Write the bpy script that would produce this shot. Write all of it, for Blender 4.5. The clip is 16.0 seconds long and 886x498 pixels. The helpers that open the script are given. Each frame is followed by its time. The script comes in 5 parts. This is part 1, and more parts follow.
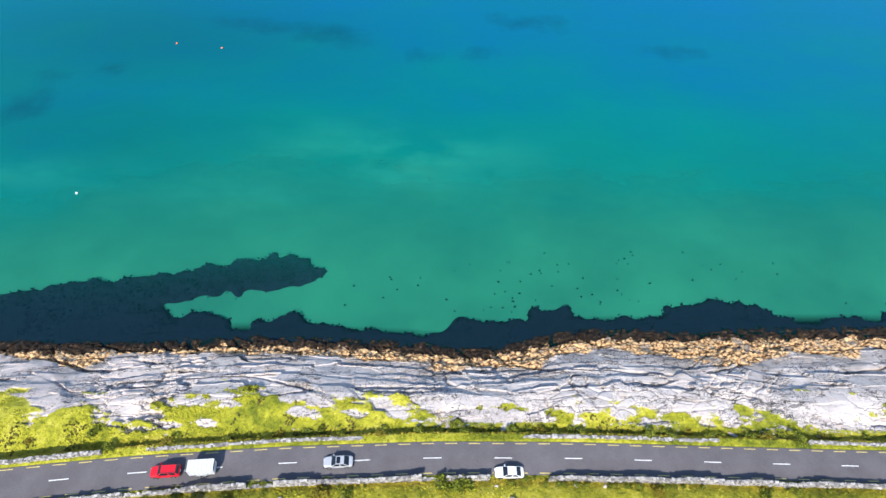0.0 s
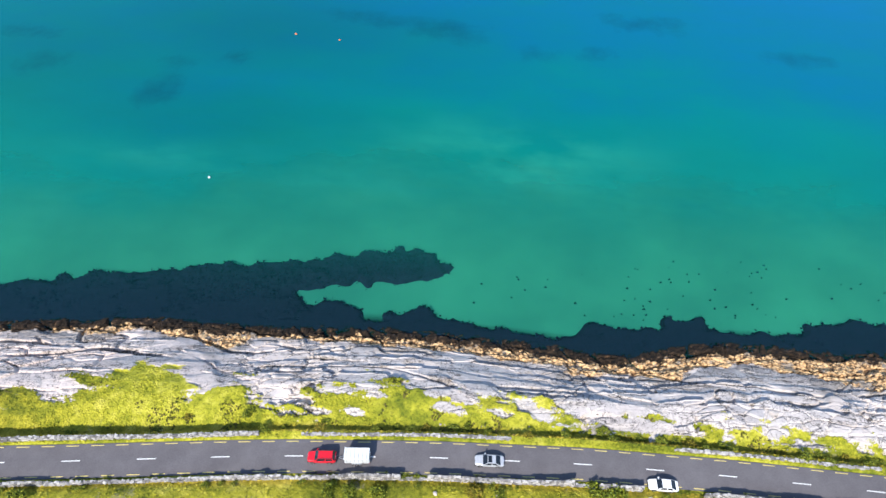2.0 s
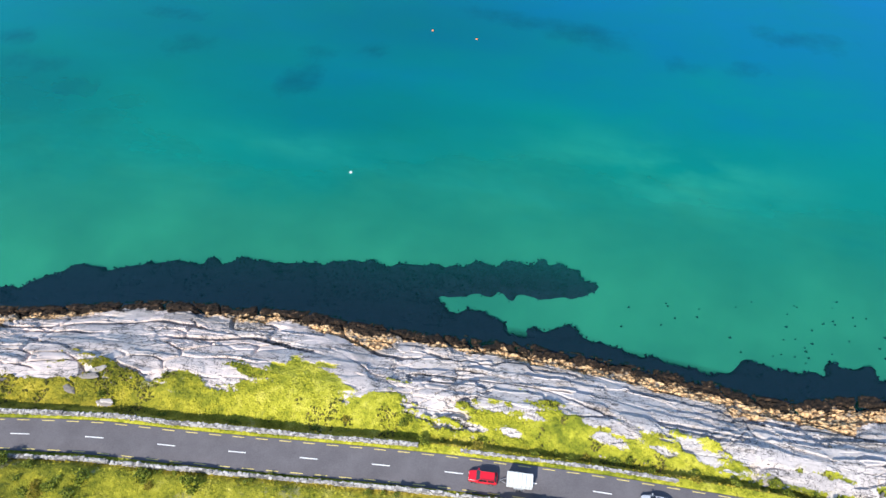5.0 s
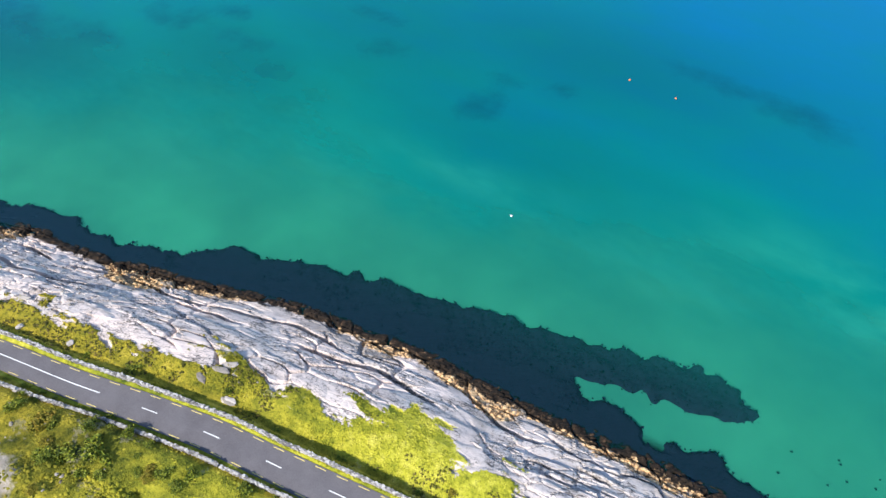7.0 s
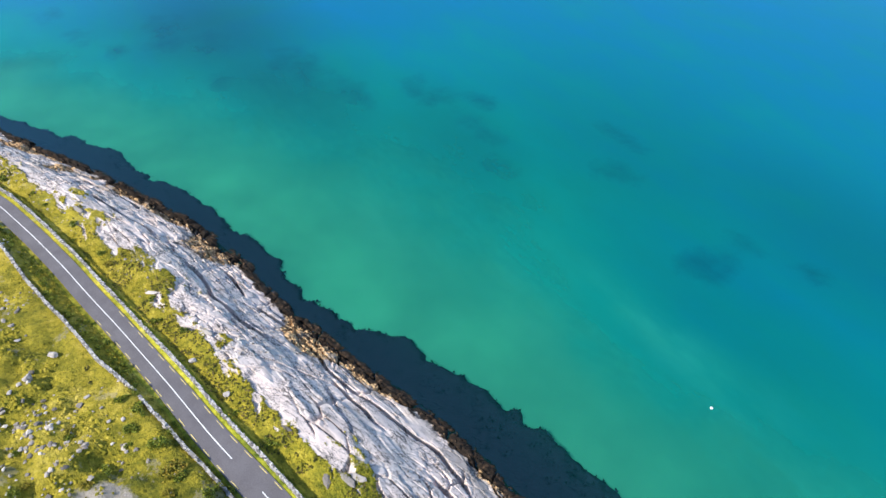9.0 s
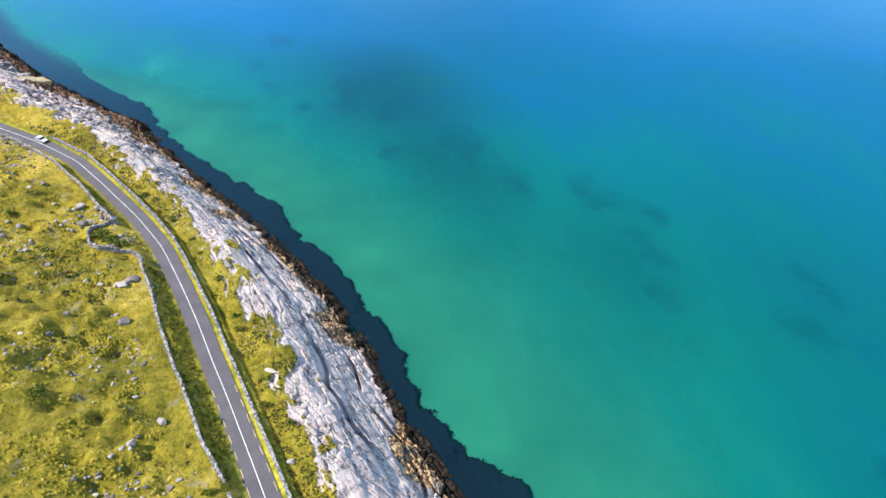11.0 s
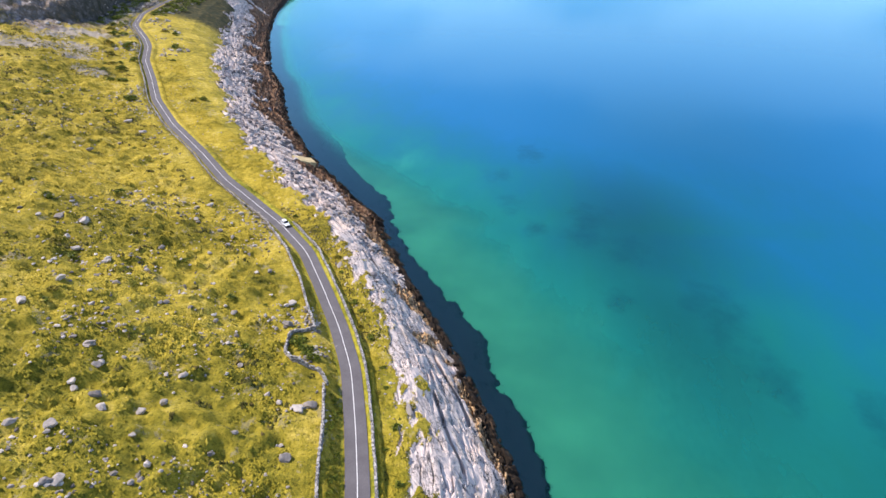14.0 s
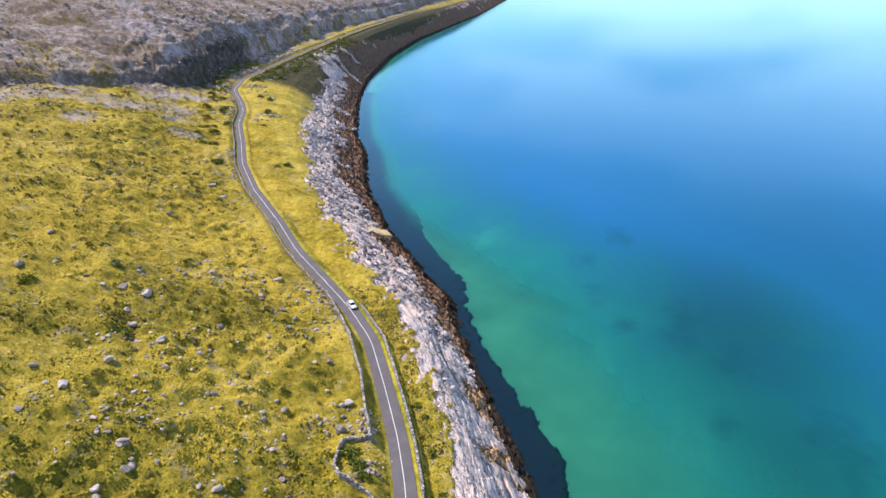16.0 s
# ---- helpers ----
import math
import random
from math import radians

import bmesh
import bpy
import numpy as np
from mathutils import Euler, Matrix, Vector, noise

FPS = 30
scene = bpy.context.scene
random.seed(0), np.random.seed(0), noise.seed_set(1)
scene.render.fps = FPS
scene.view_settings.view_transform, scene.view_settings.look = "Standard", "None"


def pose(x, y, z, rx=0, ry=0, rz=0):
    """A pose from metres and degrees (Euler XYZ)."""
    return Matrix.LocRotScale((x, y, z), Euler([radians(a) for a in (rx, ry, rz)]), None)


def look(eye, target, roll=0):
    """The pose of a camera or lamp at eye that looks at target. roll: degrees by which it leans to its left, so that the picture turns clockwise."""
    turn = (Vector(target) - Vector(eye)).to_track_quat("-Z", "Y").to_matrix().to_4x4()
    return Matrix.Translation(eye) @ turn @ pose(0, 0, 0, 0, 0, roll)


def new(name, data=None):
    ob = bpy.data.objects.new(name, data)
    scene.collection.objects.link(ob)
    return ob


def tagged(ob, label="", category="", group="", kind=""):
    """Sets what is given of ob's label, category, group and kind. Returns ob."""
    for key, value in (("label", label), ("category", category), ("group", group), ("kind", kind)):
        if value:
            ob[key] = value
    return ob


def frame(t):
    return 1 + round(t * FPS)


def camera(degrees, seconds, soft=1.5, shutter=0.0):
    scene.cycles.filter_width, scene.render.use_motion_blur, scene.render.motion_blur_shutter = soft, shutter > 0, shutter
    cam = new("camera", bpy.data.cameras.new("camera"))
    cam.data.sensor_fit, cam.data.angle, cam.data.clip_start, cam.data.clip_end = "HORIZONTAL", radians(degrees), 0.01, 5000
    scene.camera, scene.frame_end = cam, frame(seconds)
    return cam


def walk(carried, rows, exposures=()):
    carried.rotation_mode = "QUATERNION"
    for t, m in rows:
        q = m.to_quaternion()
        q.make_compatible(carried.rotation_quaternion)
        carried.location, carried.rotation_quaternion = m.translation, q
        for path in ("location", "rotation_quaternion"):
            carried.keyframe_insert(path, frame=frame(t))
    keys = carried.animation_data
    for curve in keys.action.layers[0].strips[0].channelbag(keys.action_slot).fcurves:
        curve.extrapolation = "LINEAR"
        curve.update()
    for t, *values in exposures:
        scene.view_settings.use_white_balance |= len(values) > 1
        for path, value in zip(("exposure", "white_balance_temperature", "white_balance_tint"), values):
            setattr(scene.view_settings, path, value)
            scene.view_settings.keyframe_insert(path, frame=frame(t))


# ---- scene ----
EXPOSURE = 0.58
cam = camera(71.6, 16.0, soft=1.5)
PATH = [
    (0, (-6.86, -0.69, 109.03), (-8.19, 62.81, 31.79), 2.29),
    (0.5, (-11.88, -0.75, 108.94), (-15.17, 62.50, 31.55), 1.94),
    (1, (-16.87, -0.92, 108.82), (-22.15, 62.04, 31.31), 1.52),
    (1.5, (-21.66, -1.22, 108.73), (-28.71, 61.40, 31.08), 1.06),
    (2, (-26.20, -1.67, 108.70), (-34.26, 60.73, 30.97), 0.71),
    (2.5, (-30.52, -2.15, 108.66), (-39.85, 59.99, 30.87), 0.19),
    (3, (-34.50, -2.63, 108.65), (-44.83, 59.28, 30.80), -0.13),
    (3.5, (-38.07, -2.98, 108.66), (-49.17, 58.72, 30.75), -0.33),
    (4, (-41.17, -3.05, 108.71), (-53.42, 58.25, 30.66), -0.49),
    (4.2, (-42.29, -2.73, 108.74), (-55.39, 58.19, 30.53), -0.66),
    (6.3, (-53.21, 5.38, 109.61), (-80.16, 61.21, 31.15), -0.78),
    (6.5, (-54.32, 6.38, 109.63), (-83.62, 61.17, 31.27), -0.88),
    (7, (-57.25, 9.23, 109.68), (-92.35, 61.32, 31.87), -1.01),
    (7.5, (-60.40, 11.95, 109.75), (-102.34, 62.10, 34.08), -0.99),
    (8, (-63.73, 14.48, 109.76), (-112.05, 61.84, 36.13), -0.91),
    (8.5, (-67.38, 16.80, 109.74), (-121.86, 60.38, 38.10), -0.83),
    (9, (-71.33, 18.85, 109.67), (-132.03, 57.50, 40.23), -0.61),
    (9.2, (-72.99, 19.56, 109.66), (-135.76, 56.05, 40.90), -0.68),
    (11.3, (-91.30, 25.34, 109.45), (-168.71, 44.16, 49.00), -0.30),
    (11.5, (-93.17, 25.72, 109.44), (-171.73, 42.32, 49.83), -0.31),
    (12, (-98.15, 26.38, 109.41), (-179.44, 35.00, 51.81), -0.29),
    (12.5, (-103.21, 26.81, 109.36), (-186.36, 27.76, 53.81), -0.39),
    (13, (-108.23, 26.90, 109.33), (-192.61, 22.55, 55.84), -0.45),
    (13.5, (-113.17, 26.63, 109.32), (-198.63, 18.94, 57.95), -0.44),
    (14, (-118.18, 26.13, 109.32), (-204.53, 14.72, 60.19), -0.46),
    (14.5, (-123.07, 25.39, 109.32), (-210.07, 10.38, 62.33), -0.44),
    (15, (-127.89, 24.45, 109.35), (-215.50, 6.24, 64.71), -0.35),
    (15.5, (-132.55, 23.39, 109.38), (-220.57, 2.19, 66.91), -0.39),
    (16, (-137.13, 22.27, 109.38), (-225.45, -1.95, 69.22), -0.30),
]
walk(cam, [(t, look(eye, target, roll)) for t, eye, target, roll in PATH],
     exposures=[(0, EXPOSURE + 0.08, 6500, 10), (4, EXPOSURE + 0.1, 6500, 10), (9, EXPOSURE + 0.15, 6500, 10), (12.5, EXPOSURE + 0.1, 6700, 14), (16, EXPOSURE - 0.02, 6900, 20)])

# ---- light ----
SUN_FROM = Vector((-0.22, -0.92, 0.90)).normalized()
world = bpy.data.worlds.new("sky")
scene.world = world
world.use_nodes = True
wn = world.node_tree.nodes
sky = wn.new("ShaderNodeTexSky")
sky.sky_type = "NISHITA"
sky.sun_disc = False
sky.sun_elevation = math.asin(SUN_FROM.z)
sky.sun_rotation = math.atan2(SUN_FROM.x, SUN_FROM.y)
sky.ozone_density, sky.dust_density, sky.air_density = 4.0, 0.4, 1.0
wn["Background"].inputs["Strength"].default_value = 0.15
wl = world.node_tree.links
# thin cloud low over the far shore
way = wn.new("ShaderNodeTexCoord").outputs["Generated"]
split = wn.new("ShaderNodeSeparateXYZ")
wl.new(way, split.inputs[0])
low_sky = wn.new("ShaderNodeMapRange")
wl.new(split.outputs["Z"], low_sky.inputs["Value"])
for key, v in (("From Min", 0.34), ("From Max", 0.04), ("To Min", 0.0), ("To Max", 0.75)):
    low_sky.inputs[key].default_value = v
stretch = wn.new("ShaderNodeMapping")
stretch.inputs["Scale"].default_value = (2.2, 2.2, 9.0)
wl.new(way, stretch.inputs[0])
cloud = wn.new("ShaderNodeTexNoise")
cloud.inputs["Scale"].default_value, cloud.inputs["Detail"].default_value = 1.6, 5.0
wl.new(stretch.outputs[0], cloud.inputs["Vector"])
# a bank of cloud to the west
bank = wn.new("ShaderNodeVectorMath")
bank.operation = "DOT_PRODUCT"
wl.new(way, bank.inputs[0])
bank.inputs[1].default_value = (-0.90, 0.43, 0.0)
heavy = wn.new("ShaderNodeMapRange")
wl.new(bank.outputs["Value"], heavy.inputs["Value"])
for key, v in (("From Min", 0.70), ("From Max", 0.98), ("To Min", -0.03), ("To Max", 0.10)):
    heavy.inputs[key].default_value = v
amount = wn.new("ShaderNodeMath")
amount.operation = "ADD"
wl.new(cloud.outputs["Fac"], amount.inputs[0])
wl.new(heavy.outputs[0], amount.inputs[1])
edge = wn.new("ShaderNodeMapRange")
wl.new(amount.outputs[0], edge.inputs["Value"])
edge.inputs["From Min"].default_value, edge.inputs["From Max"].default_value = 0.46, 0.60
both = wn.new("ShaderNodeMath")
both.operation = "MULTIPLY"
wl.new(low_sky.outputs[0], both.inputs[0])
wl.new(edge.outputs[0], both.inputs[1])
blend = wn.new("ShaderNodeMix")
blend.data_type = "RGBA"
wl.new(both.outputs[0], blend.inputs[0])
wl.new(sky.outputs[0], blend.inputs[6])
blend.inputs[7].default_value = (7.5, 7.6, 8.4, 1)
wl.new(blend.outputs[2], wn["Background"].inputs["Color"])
sun_data = bpy.data.lights.new("sun", "SUN")
sun_data.energy, sun_data.angle, sun_data.color = 4.1, radians(0.53), (1.0, 0.95, 0.87)
sun = new("sun", sun_data)
sun.matrix_world = look(SUN_FROM * 400, (0, 0, 0))

# ---- plan of the coast: y over x, in metres ----
WATER_X = [500, 90, 60, 41, 27, 17, 6, 0, -17, -40, -51, -72, -100, -109, -123, -142, -162, -175, -186, -197, -209, -222, -249, -281, -317, -332, -348, -394, -452, -522, -564, -606, -702, -845, -1076, -1369, -1782, -2355, -4500]
WATER_Y = [110, 72, 70, 68, 67.5, 66, 62.5, 61, 61.5, 61, 60.5, 57.5, 56, 53.5, 51.5, 45, 39.5, 35.5, 34.5, 32, 28.5, 23, 11, -6, -24, -30, -44, -77, -111, -140, -164, -181, -219, -265, -319, -365, -401, -448, -700]
ROAD_X = [500, 100, 63, 39, 15, -8, -32, -54, -66, -88, -111, -123, -137, -150, -170, -181, -193, -207, -224, -239, -256, -274, -289, -302, -320, -343, -372, -403, -436, -470, -500, -520, -553, -594, -693, -826, -1095, -1524, -2007, -4500]
ROAD_Y = [60, 42, 40, 39, 38, 36.5, 34, 31, 29, 25, 21, 18, 14, 11, 6, 3, 0, -4, -9.4, -16.4, -25.8, -36.4, -49.5, -63.2, -83, -103.4, -131.4, -156.2, -177.2, -200, -215, -229, -255, -273, -290, -319, -372, -438, -476, -800]
ROAD_ZX = [-4500, -700, -560, -440, -380, -300, -250, -220, -185, -150, -125, -100, -45, 0, 70, 500]
ROAD_Z = [40, 38, 34, 26, 23, 18, 16.2, 16, 16.5, 16.5, 14.3, 12.2, 10.8, 10, 8.5, 8]
GRASS_X = [500, 72, 30, 10, -5, -23, -36, -51, -63, -83, -97, -113, -123, -132, -143, -152, -170, -185, -196, -213, -229, -248, -269, -290, -306, -336, -364, -407, -444, -500, -595, -699, -760, -4500]
GRASS_Y = [85, 48, 47, 46, 45, 45, 43, 42, 41, 43, 38, 34, 30, 26.5, 24, 20.5, 19, 17, 10.5, 6.5, 2, -6, -19, -31, -45, -72, -93, -122, -140, -173, -210, -248, -296, -795]


def curve(px, py):
    """A smoothed curve y(x) with its slope's cosine, sampled densely."""
    xs = np.concatenate([np.arange(-4500, -760, 20.0), np.arange(-760, 160, 1.0), np.arange(160, 501, 20.0)])
    ys = np.interp(xs, px[::-1], py[::-1])
    near = (xs > -755) & (xs < 155)
    for _ in range(12):
        soft_y = ys.copy()
        soft_y[1:-1] = 0.25 * ys[:-2] + 0.5 * ys[1:-1] + 0.25 * ys[2:]
        ys = np.where(near, soft_y, ys)
    return xs, ys, 1 / np.sqrt(1 + np.gradient(ys, xs) ** 2)


C_WATER, C_ROAD, C_GRASS = curve(WATER_X, WATER_Y), curve(ROAD_X, ROAD_Y), curve(GRASS_X, GRASS_Y)


ARC_W = np.cumsum(np.concatenate([[0], np.diff(C_WATER[0])]) / C_WATER[2])


def at(c, x):
    return np.interp(x, c[0], c[1])


def off(c, x, y):
    """Metres across from the curve: positive towards the sea."""
    return (y - at(c, x)) * np.interp(x, c[0], c[2])


def road_z(x):
    return np.interp(x, ROAD_ZX, ROAD_Z)


def hashed(i, j, k=0):
    n = (i.astype(np.int64) * 374761393 + j.astype(np.int64) * 668265263 + k * 974634777) & 0xFFFFFFFF
    n = ((n ^ (n >> 13)) * 1274126177) & 0xFFFFFFFF
    n = ((n ^ (n >> 16)) * 2246822519) & 0xFFFFFFFF
    return ((n ^ (n >> 15)) & 0xFFFF) / 65535.0


def value_noise(x, y, size, k=0):
    """Smooth noise, -1 to 1."""
    u, v = x / size, y / size
    i, j = np.floor(u), np.floor(v)
    f, g = u - i, v - j
    f, g = f * f * (3 - 2 * f), g * g * (3 - 2 * g)
    a, b = hashed(i, j, k), hashed(i + 1, j, k)
    c, d = hashed(i, j + 1, k), hashed(i + 1, j + 1, k)
    return 2 * ((a * (1 - f) + b * f) * (1 - g) + (c * (1 - f) + d * f) * g) - 1


def fractal(x, y, size, k=0, octaves=4):
    total, gain = np.zeros(np.shape(x)), 1.0
    for n in range(octaves):
        total = total + gain * value_noise(x + 17.3 * n, y - 9.1 * n, size / 2**n, k + n)
        gain *= 0.5
    return total


def blocks(p, q, k=0):
    """Broken blocks: the nearest cell's random number, how far the point lies from the joint, and the slope of the block's top there."""
    i, j = np.floor(p), np.floor(q)
    near, second, who, lean = np.full(p.shape, 9.0), np.full(p.shape, 9.0), np.zeros(p.shape), np.zeros(p.shape)
    for di in (-1, 0, 1):
        for dj in (-1, 0, 1):
            ci, cj = i + di, j + dj
            u, v = p - ci - 0.1 - 0.8 * hashed(ci, cj, k), q - cj - 0.1 - 0.8 * hashed(ci, cj, k + 1)
            d = np.hypot(u, v)
            lean = np.where(d < near, u * (hashed(ci, cj, k + 3) - 0.5) + v * (hashed(ci, cj, k + 4) - 0.5), lean)
            who = np.where(d < near, hashed(ci, cj, k + 2), who)
            second = np.where(d < near, near, np.minimum(second, d))
            near = np.minimum(near, d)
    return who, second - near, lean


def step(a, b, v):
    t = np.clip((v - a) / (b - a), 0, 1)
    return t * t * (3 - 2 * t)


RISE_D = [0, 3.2, 4.6, 6, 10, 15, 24, 42, 54, 100, 200, 400, 3000]
RISE_Z = [0, 0, 1.2, 2.3, 2.6, 3.4, 5.2, 11.5, 15.5, 27, 42, 60, 160]


def grass_line(x, y):
    """Metres on the land side of the ragged edge between turf and bare rock."""
    ragged = 2.4 * fractal(x, 1.5 * y, 14, 40, 3) + 3.2 * fractal(0.6 * x, 1.9 * y, 4.5, 44, 3) + 2.6 * fractal(0.7 * x, 1.5 * y, 1.7, 48, 2)
    return -off(C_GRASS, x, y) + ragged


def tan_width(x):
    return np.interp(x, [-900, -720, -520, -420, -330, -300, -230, -175, -110, -66, -40, -12, 20, 60], [60, 16, 14, 12, 8, 4.5, 2.4, 2.4, 2.2, 2.8, 4.6, 5.2, 6.0, 6.5])


def low_rock(x, y):
    """Metres on the sea side of the ragged upper edge of the warm tidal rock."""
    patchy = np.interp(x, [-330, -250, -75, -50], [0.75, 1.9, 1.9, 0.6])
    return off(C_WATER, x, y) + tan_width(x) * (0.85 + patchy * fractal(x, y, 13, 180, 4)) + 0.5 * fractal(0.5 * x, y, 1.8, 186, 2)


SCARP_X = [-4500, -1100, -826, -693, -640, -594, -570, -518, -465, -412, -300, 500]
SCARP_Y = [-840, -402, -345, -312, -302, -292, -280, -274, -288, -316, -400, -1200]


def behind_scarp(x, y):
    """Metres inland of the foot of the escarpment."""
    return np.interp(x, SCARP_X, SCARP_Y) - y


def height(x, y, fine=True):
    """The height of the ground, seabed and rock at x, y."""
    dr, dw = off(C_ROAD, x, y), off(C_WATER, x, y)
    zr = road_z(x)
    u = np.clip((dr - 3) / np.maximum(dr - 3 - dw, 0.5), 0, 1)
    shore = zr * np.interp(u, [0, 0.25, 0.42, 0.55, 0.67, 0.78, 0.93, 1], [1, 0.94, 0.84, 0.68, 0.48, 0.34, 0.13, 0.07])
    shore = shore - np.interp(x, [-130, -90], [0.9, 1.5]) * step(4.3, 5.2, dr) * step(13, 6, dr) * np.minimum(1, -np.minimum(dw, 0) / 8)
    sea = np.where(dw < 5, 0.07 * zr - (0.07 * zr + 0.9) * step(0, 5, dw), -0.9 - 0.06 * (dw - 5))
    sea = np.maximum(sea, -7.0)
    inland = zr + np.interp(-dr, RISE_D, RISE_Z) * np.interp(x, [-130, -70], [1, 0.45])
    # the escarpment behind the bay
    beyond = behind_scarp(x, y) + 7 * fractal(x, y, 60, 60, 3)
    tall = np.interp(x, [-1200, -800, -650, -545, -505, -420, -330], [14, 16, 22, 20, 8, 6, 0])
    crag = tall * (0.75 * step(0, 6, beyond) + 0.25 * step(14, 20, beyond)) + 0.16 * np.clip(beyond, 0, 260)
    inland = inland + crag * step(-5, -12, dr)
    z = np.where(dr < 3, inland, np.where(dw < 0, shore, sea))
    if not fine:
        return z
    g = grass_line(x, y)
    rocky = step(1.0, -1.0, g) * step(3, 6, dr) * step(9, 4, dw)
    p, q = np.interp(x, C_WATER[0], ARC_W), dr
    warp, twist = fractal(x, y, 9, 70, 2), fractal(x, y, 22, 73, 2)
    rugged, far = step(-110, -190, x), step(-270, -340, x)
    slab, cut, tilt = blocks(p / 8.5 + 0.08 * q + 0.3 * warp, q / 3.4 + 0.4 * warp + 0.5 * twist, 80)
    bit, gap, lean = blocks(p / 3.6 - 0.15 * q + 0.25 * warp, q / 1.9 + 0.25 * warp, 90)
    broken = np.maximum(step(-0.1, 0.5, fractal(x, y, 16, 76, 2)), 0.35 * rugged) * (1 - 0.35 * step(-58, -85, x))
    # beds that step down to the sea, each with a broken edge
    calm = 1 - 0.45 * step(-58, -80, x) - 0.2 * rugged
    loose = calm * (0.45 * fractal(x, y, 15, 77, 3) + 0.5 * (slab - 0.5) + 0.6 * tilt) + 0.05 * fractal(x, y, 1.2, 95, 2)
    loose = loose + calm * broken * (0.30 * (bit - 0.5) + 0.3 * lean)
    thick = 1.35 + 0.6 * step(-58, -85, x)
    bed = (z + loose + (0.5 + 0.9 * step(-58, -85, x)) * fractal(x, y, 34, 74, 2) + 0.9 * (slab - 0.5) * step(-58, -85, x)) / thick
    which = np.floor(bed)
    strong = hashed(which, np.floor(p / 9 + 0.8 * warp + 0.4 * which), 5) ** 1.3 * (1 - 0.6 * step(-52, -75, x))
    rock = loose + thick * strong * (which + step(0.74, 0.95, bed - which) - bed + 0.15)
    along = np.abs(fractal(0.25 * p + 2 * warp, q + 0.05 * p, 5.5, 71, 2))
    across = np.abs(fractal(p - 0.8 * q + 2 * warp, 0.4 * q, 6.5, 66, 3))
    joint = step(-0.3, 0.3, fractal(x, y, 15, 78, 3))
    rock = rock - (0.9 - 0.6 * step(-58, -85, x)) * joint * step(0.09, 0.02, along) - 0.5 * step(-0.1, -0.6, fractal(x, y, 18, 67, 2)) * step(0.08, 0.02, across)
    rock = rock - broken * (0.30 + 0.1 * rugged) * step(0.17, 0.05, gap) - 0.8 * step(-58, -85, x) * step(0.2, 0.7, fractal(x, y, 11, 68, 2)) * step(0.12, 0.04, cut)
    r, er, lr = blocks(p / 3.6 + 0.1 * q + 0.4 * warp, q / 2.0 + 0.4 * twist, 105)
    f, ef, lf = blocks(p / 5.0 + 0.6 * warp, q / 3.6 + 0.6 * twist, 109)
    rock = rock + rugged * (0.45 * (r - 0.5) + 0.15 * lr - 0.5 * joint * step(0.1, 0.6, fractal(x, y, 8, 69, 2)) * step(0.18, 0.05, er))
    rock = rock + far * (1.8 * (f - 0.5) + 0.4 * lf - 1.5 * step(0.22, 0.06, ef))
    # long gullies along the strike above the tide
    stretch = step(-58, -80, x) * step(-320, -260, x)
    for back, k in ((4.5, 58), (9.5, 55)):
        line = np.abs(dw + back + 2.2 * fractal(x, y, 18, k, 3))
        rock = rock - 1.7 * stretch * step(-0.25, 0.2, fractal(x, y, 15, k + 100, 2)) * step(0.65, 0.2, line)
    low = step(0.6, -0.8, low_rock(x, y))
    c, ec, lc = blocks(p / 1.15 + 0.6 * warp, q / 0.85 + 0.5 * twist, 101)
    lumps = 0.55 * rock + 0.5 * step(0, 0.35, ec) * (0.25 + c) - 0.3 - 0.8 * step(0.10, 0.02, cut) + 0.35 * fractal(x, y, 4, 98, 2)
    lumps = lumps + rugged * (0.9 * (r - 0.5) - 0.5 * step(0.2, 0.05, er)) + far * (1.4 * (f - 0.4) + lf - step(0.22, 0.05, ef))
    rough = rock * low + (1 - low) * lumps * step(7, -1, dw)
    hill = step(-8, -16, dr)
    turf = ((0.45 + 0.4 * hill) * fractal(x, y, 7, 20, 4) + (0.16 + 0.75 * hill) * fractal(x, y, 2.8, 26, 2)) * step(2.9, 6.5, np.abs(dr))
    turf = turf * np.where(dr > 0, 0.8, 1.0) + np.where(dr < -12, 1.0 * fractal(x, y, 28, 30, 3) * step(-12, -40, dr), 0)
    crags = step(-8, 3, beyond) * step(-6, -14, dr)
    e, ee, le = blocks(x / 10.0 + 0.4 * warp, y / 6.0 + 0.4 * twist, 84)
    turf = turf + crags * (1.5 * (e - 0.5) + 1.5 * le - 1.2 * step(0.14, 0.02, ee))
    sand = 0.25 * fractal(x, y, 12, 33, 3)
    z = z + rocky * rough + np.where(dw > 4, sand, 0) + (1 - rocky) * np.where(dw < 0, turf, 0) * step(9, 4, dw)
    return np.where(np.abs(dr) < 2.95, np.minimum(z, zr - 0.06), z)


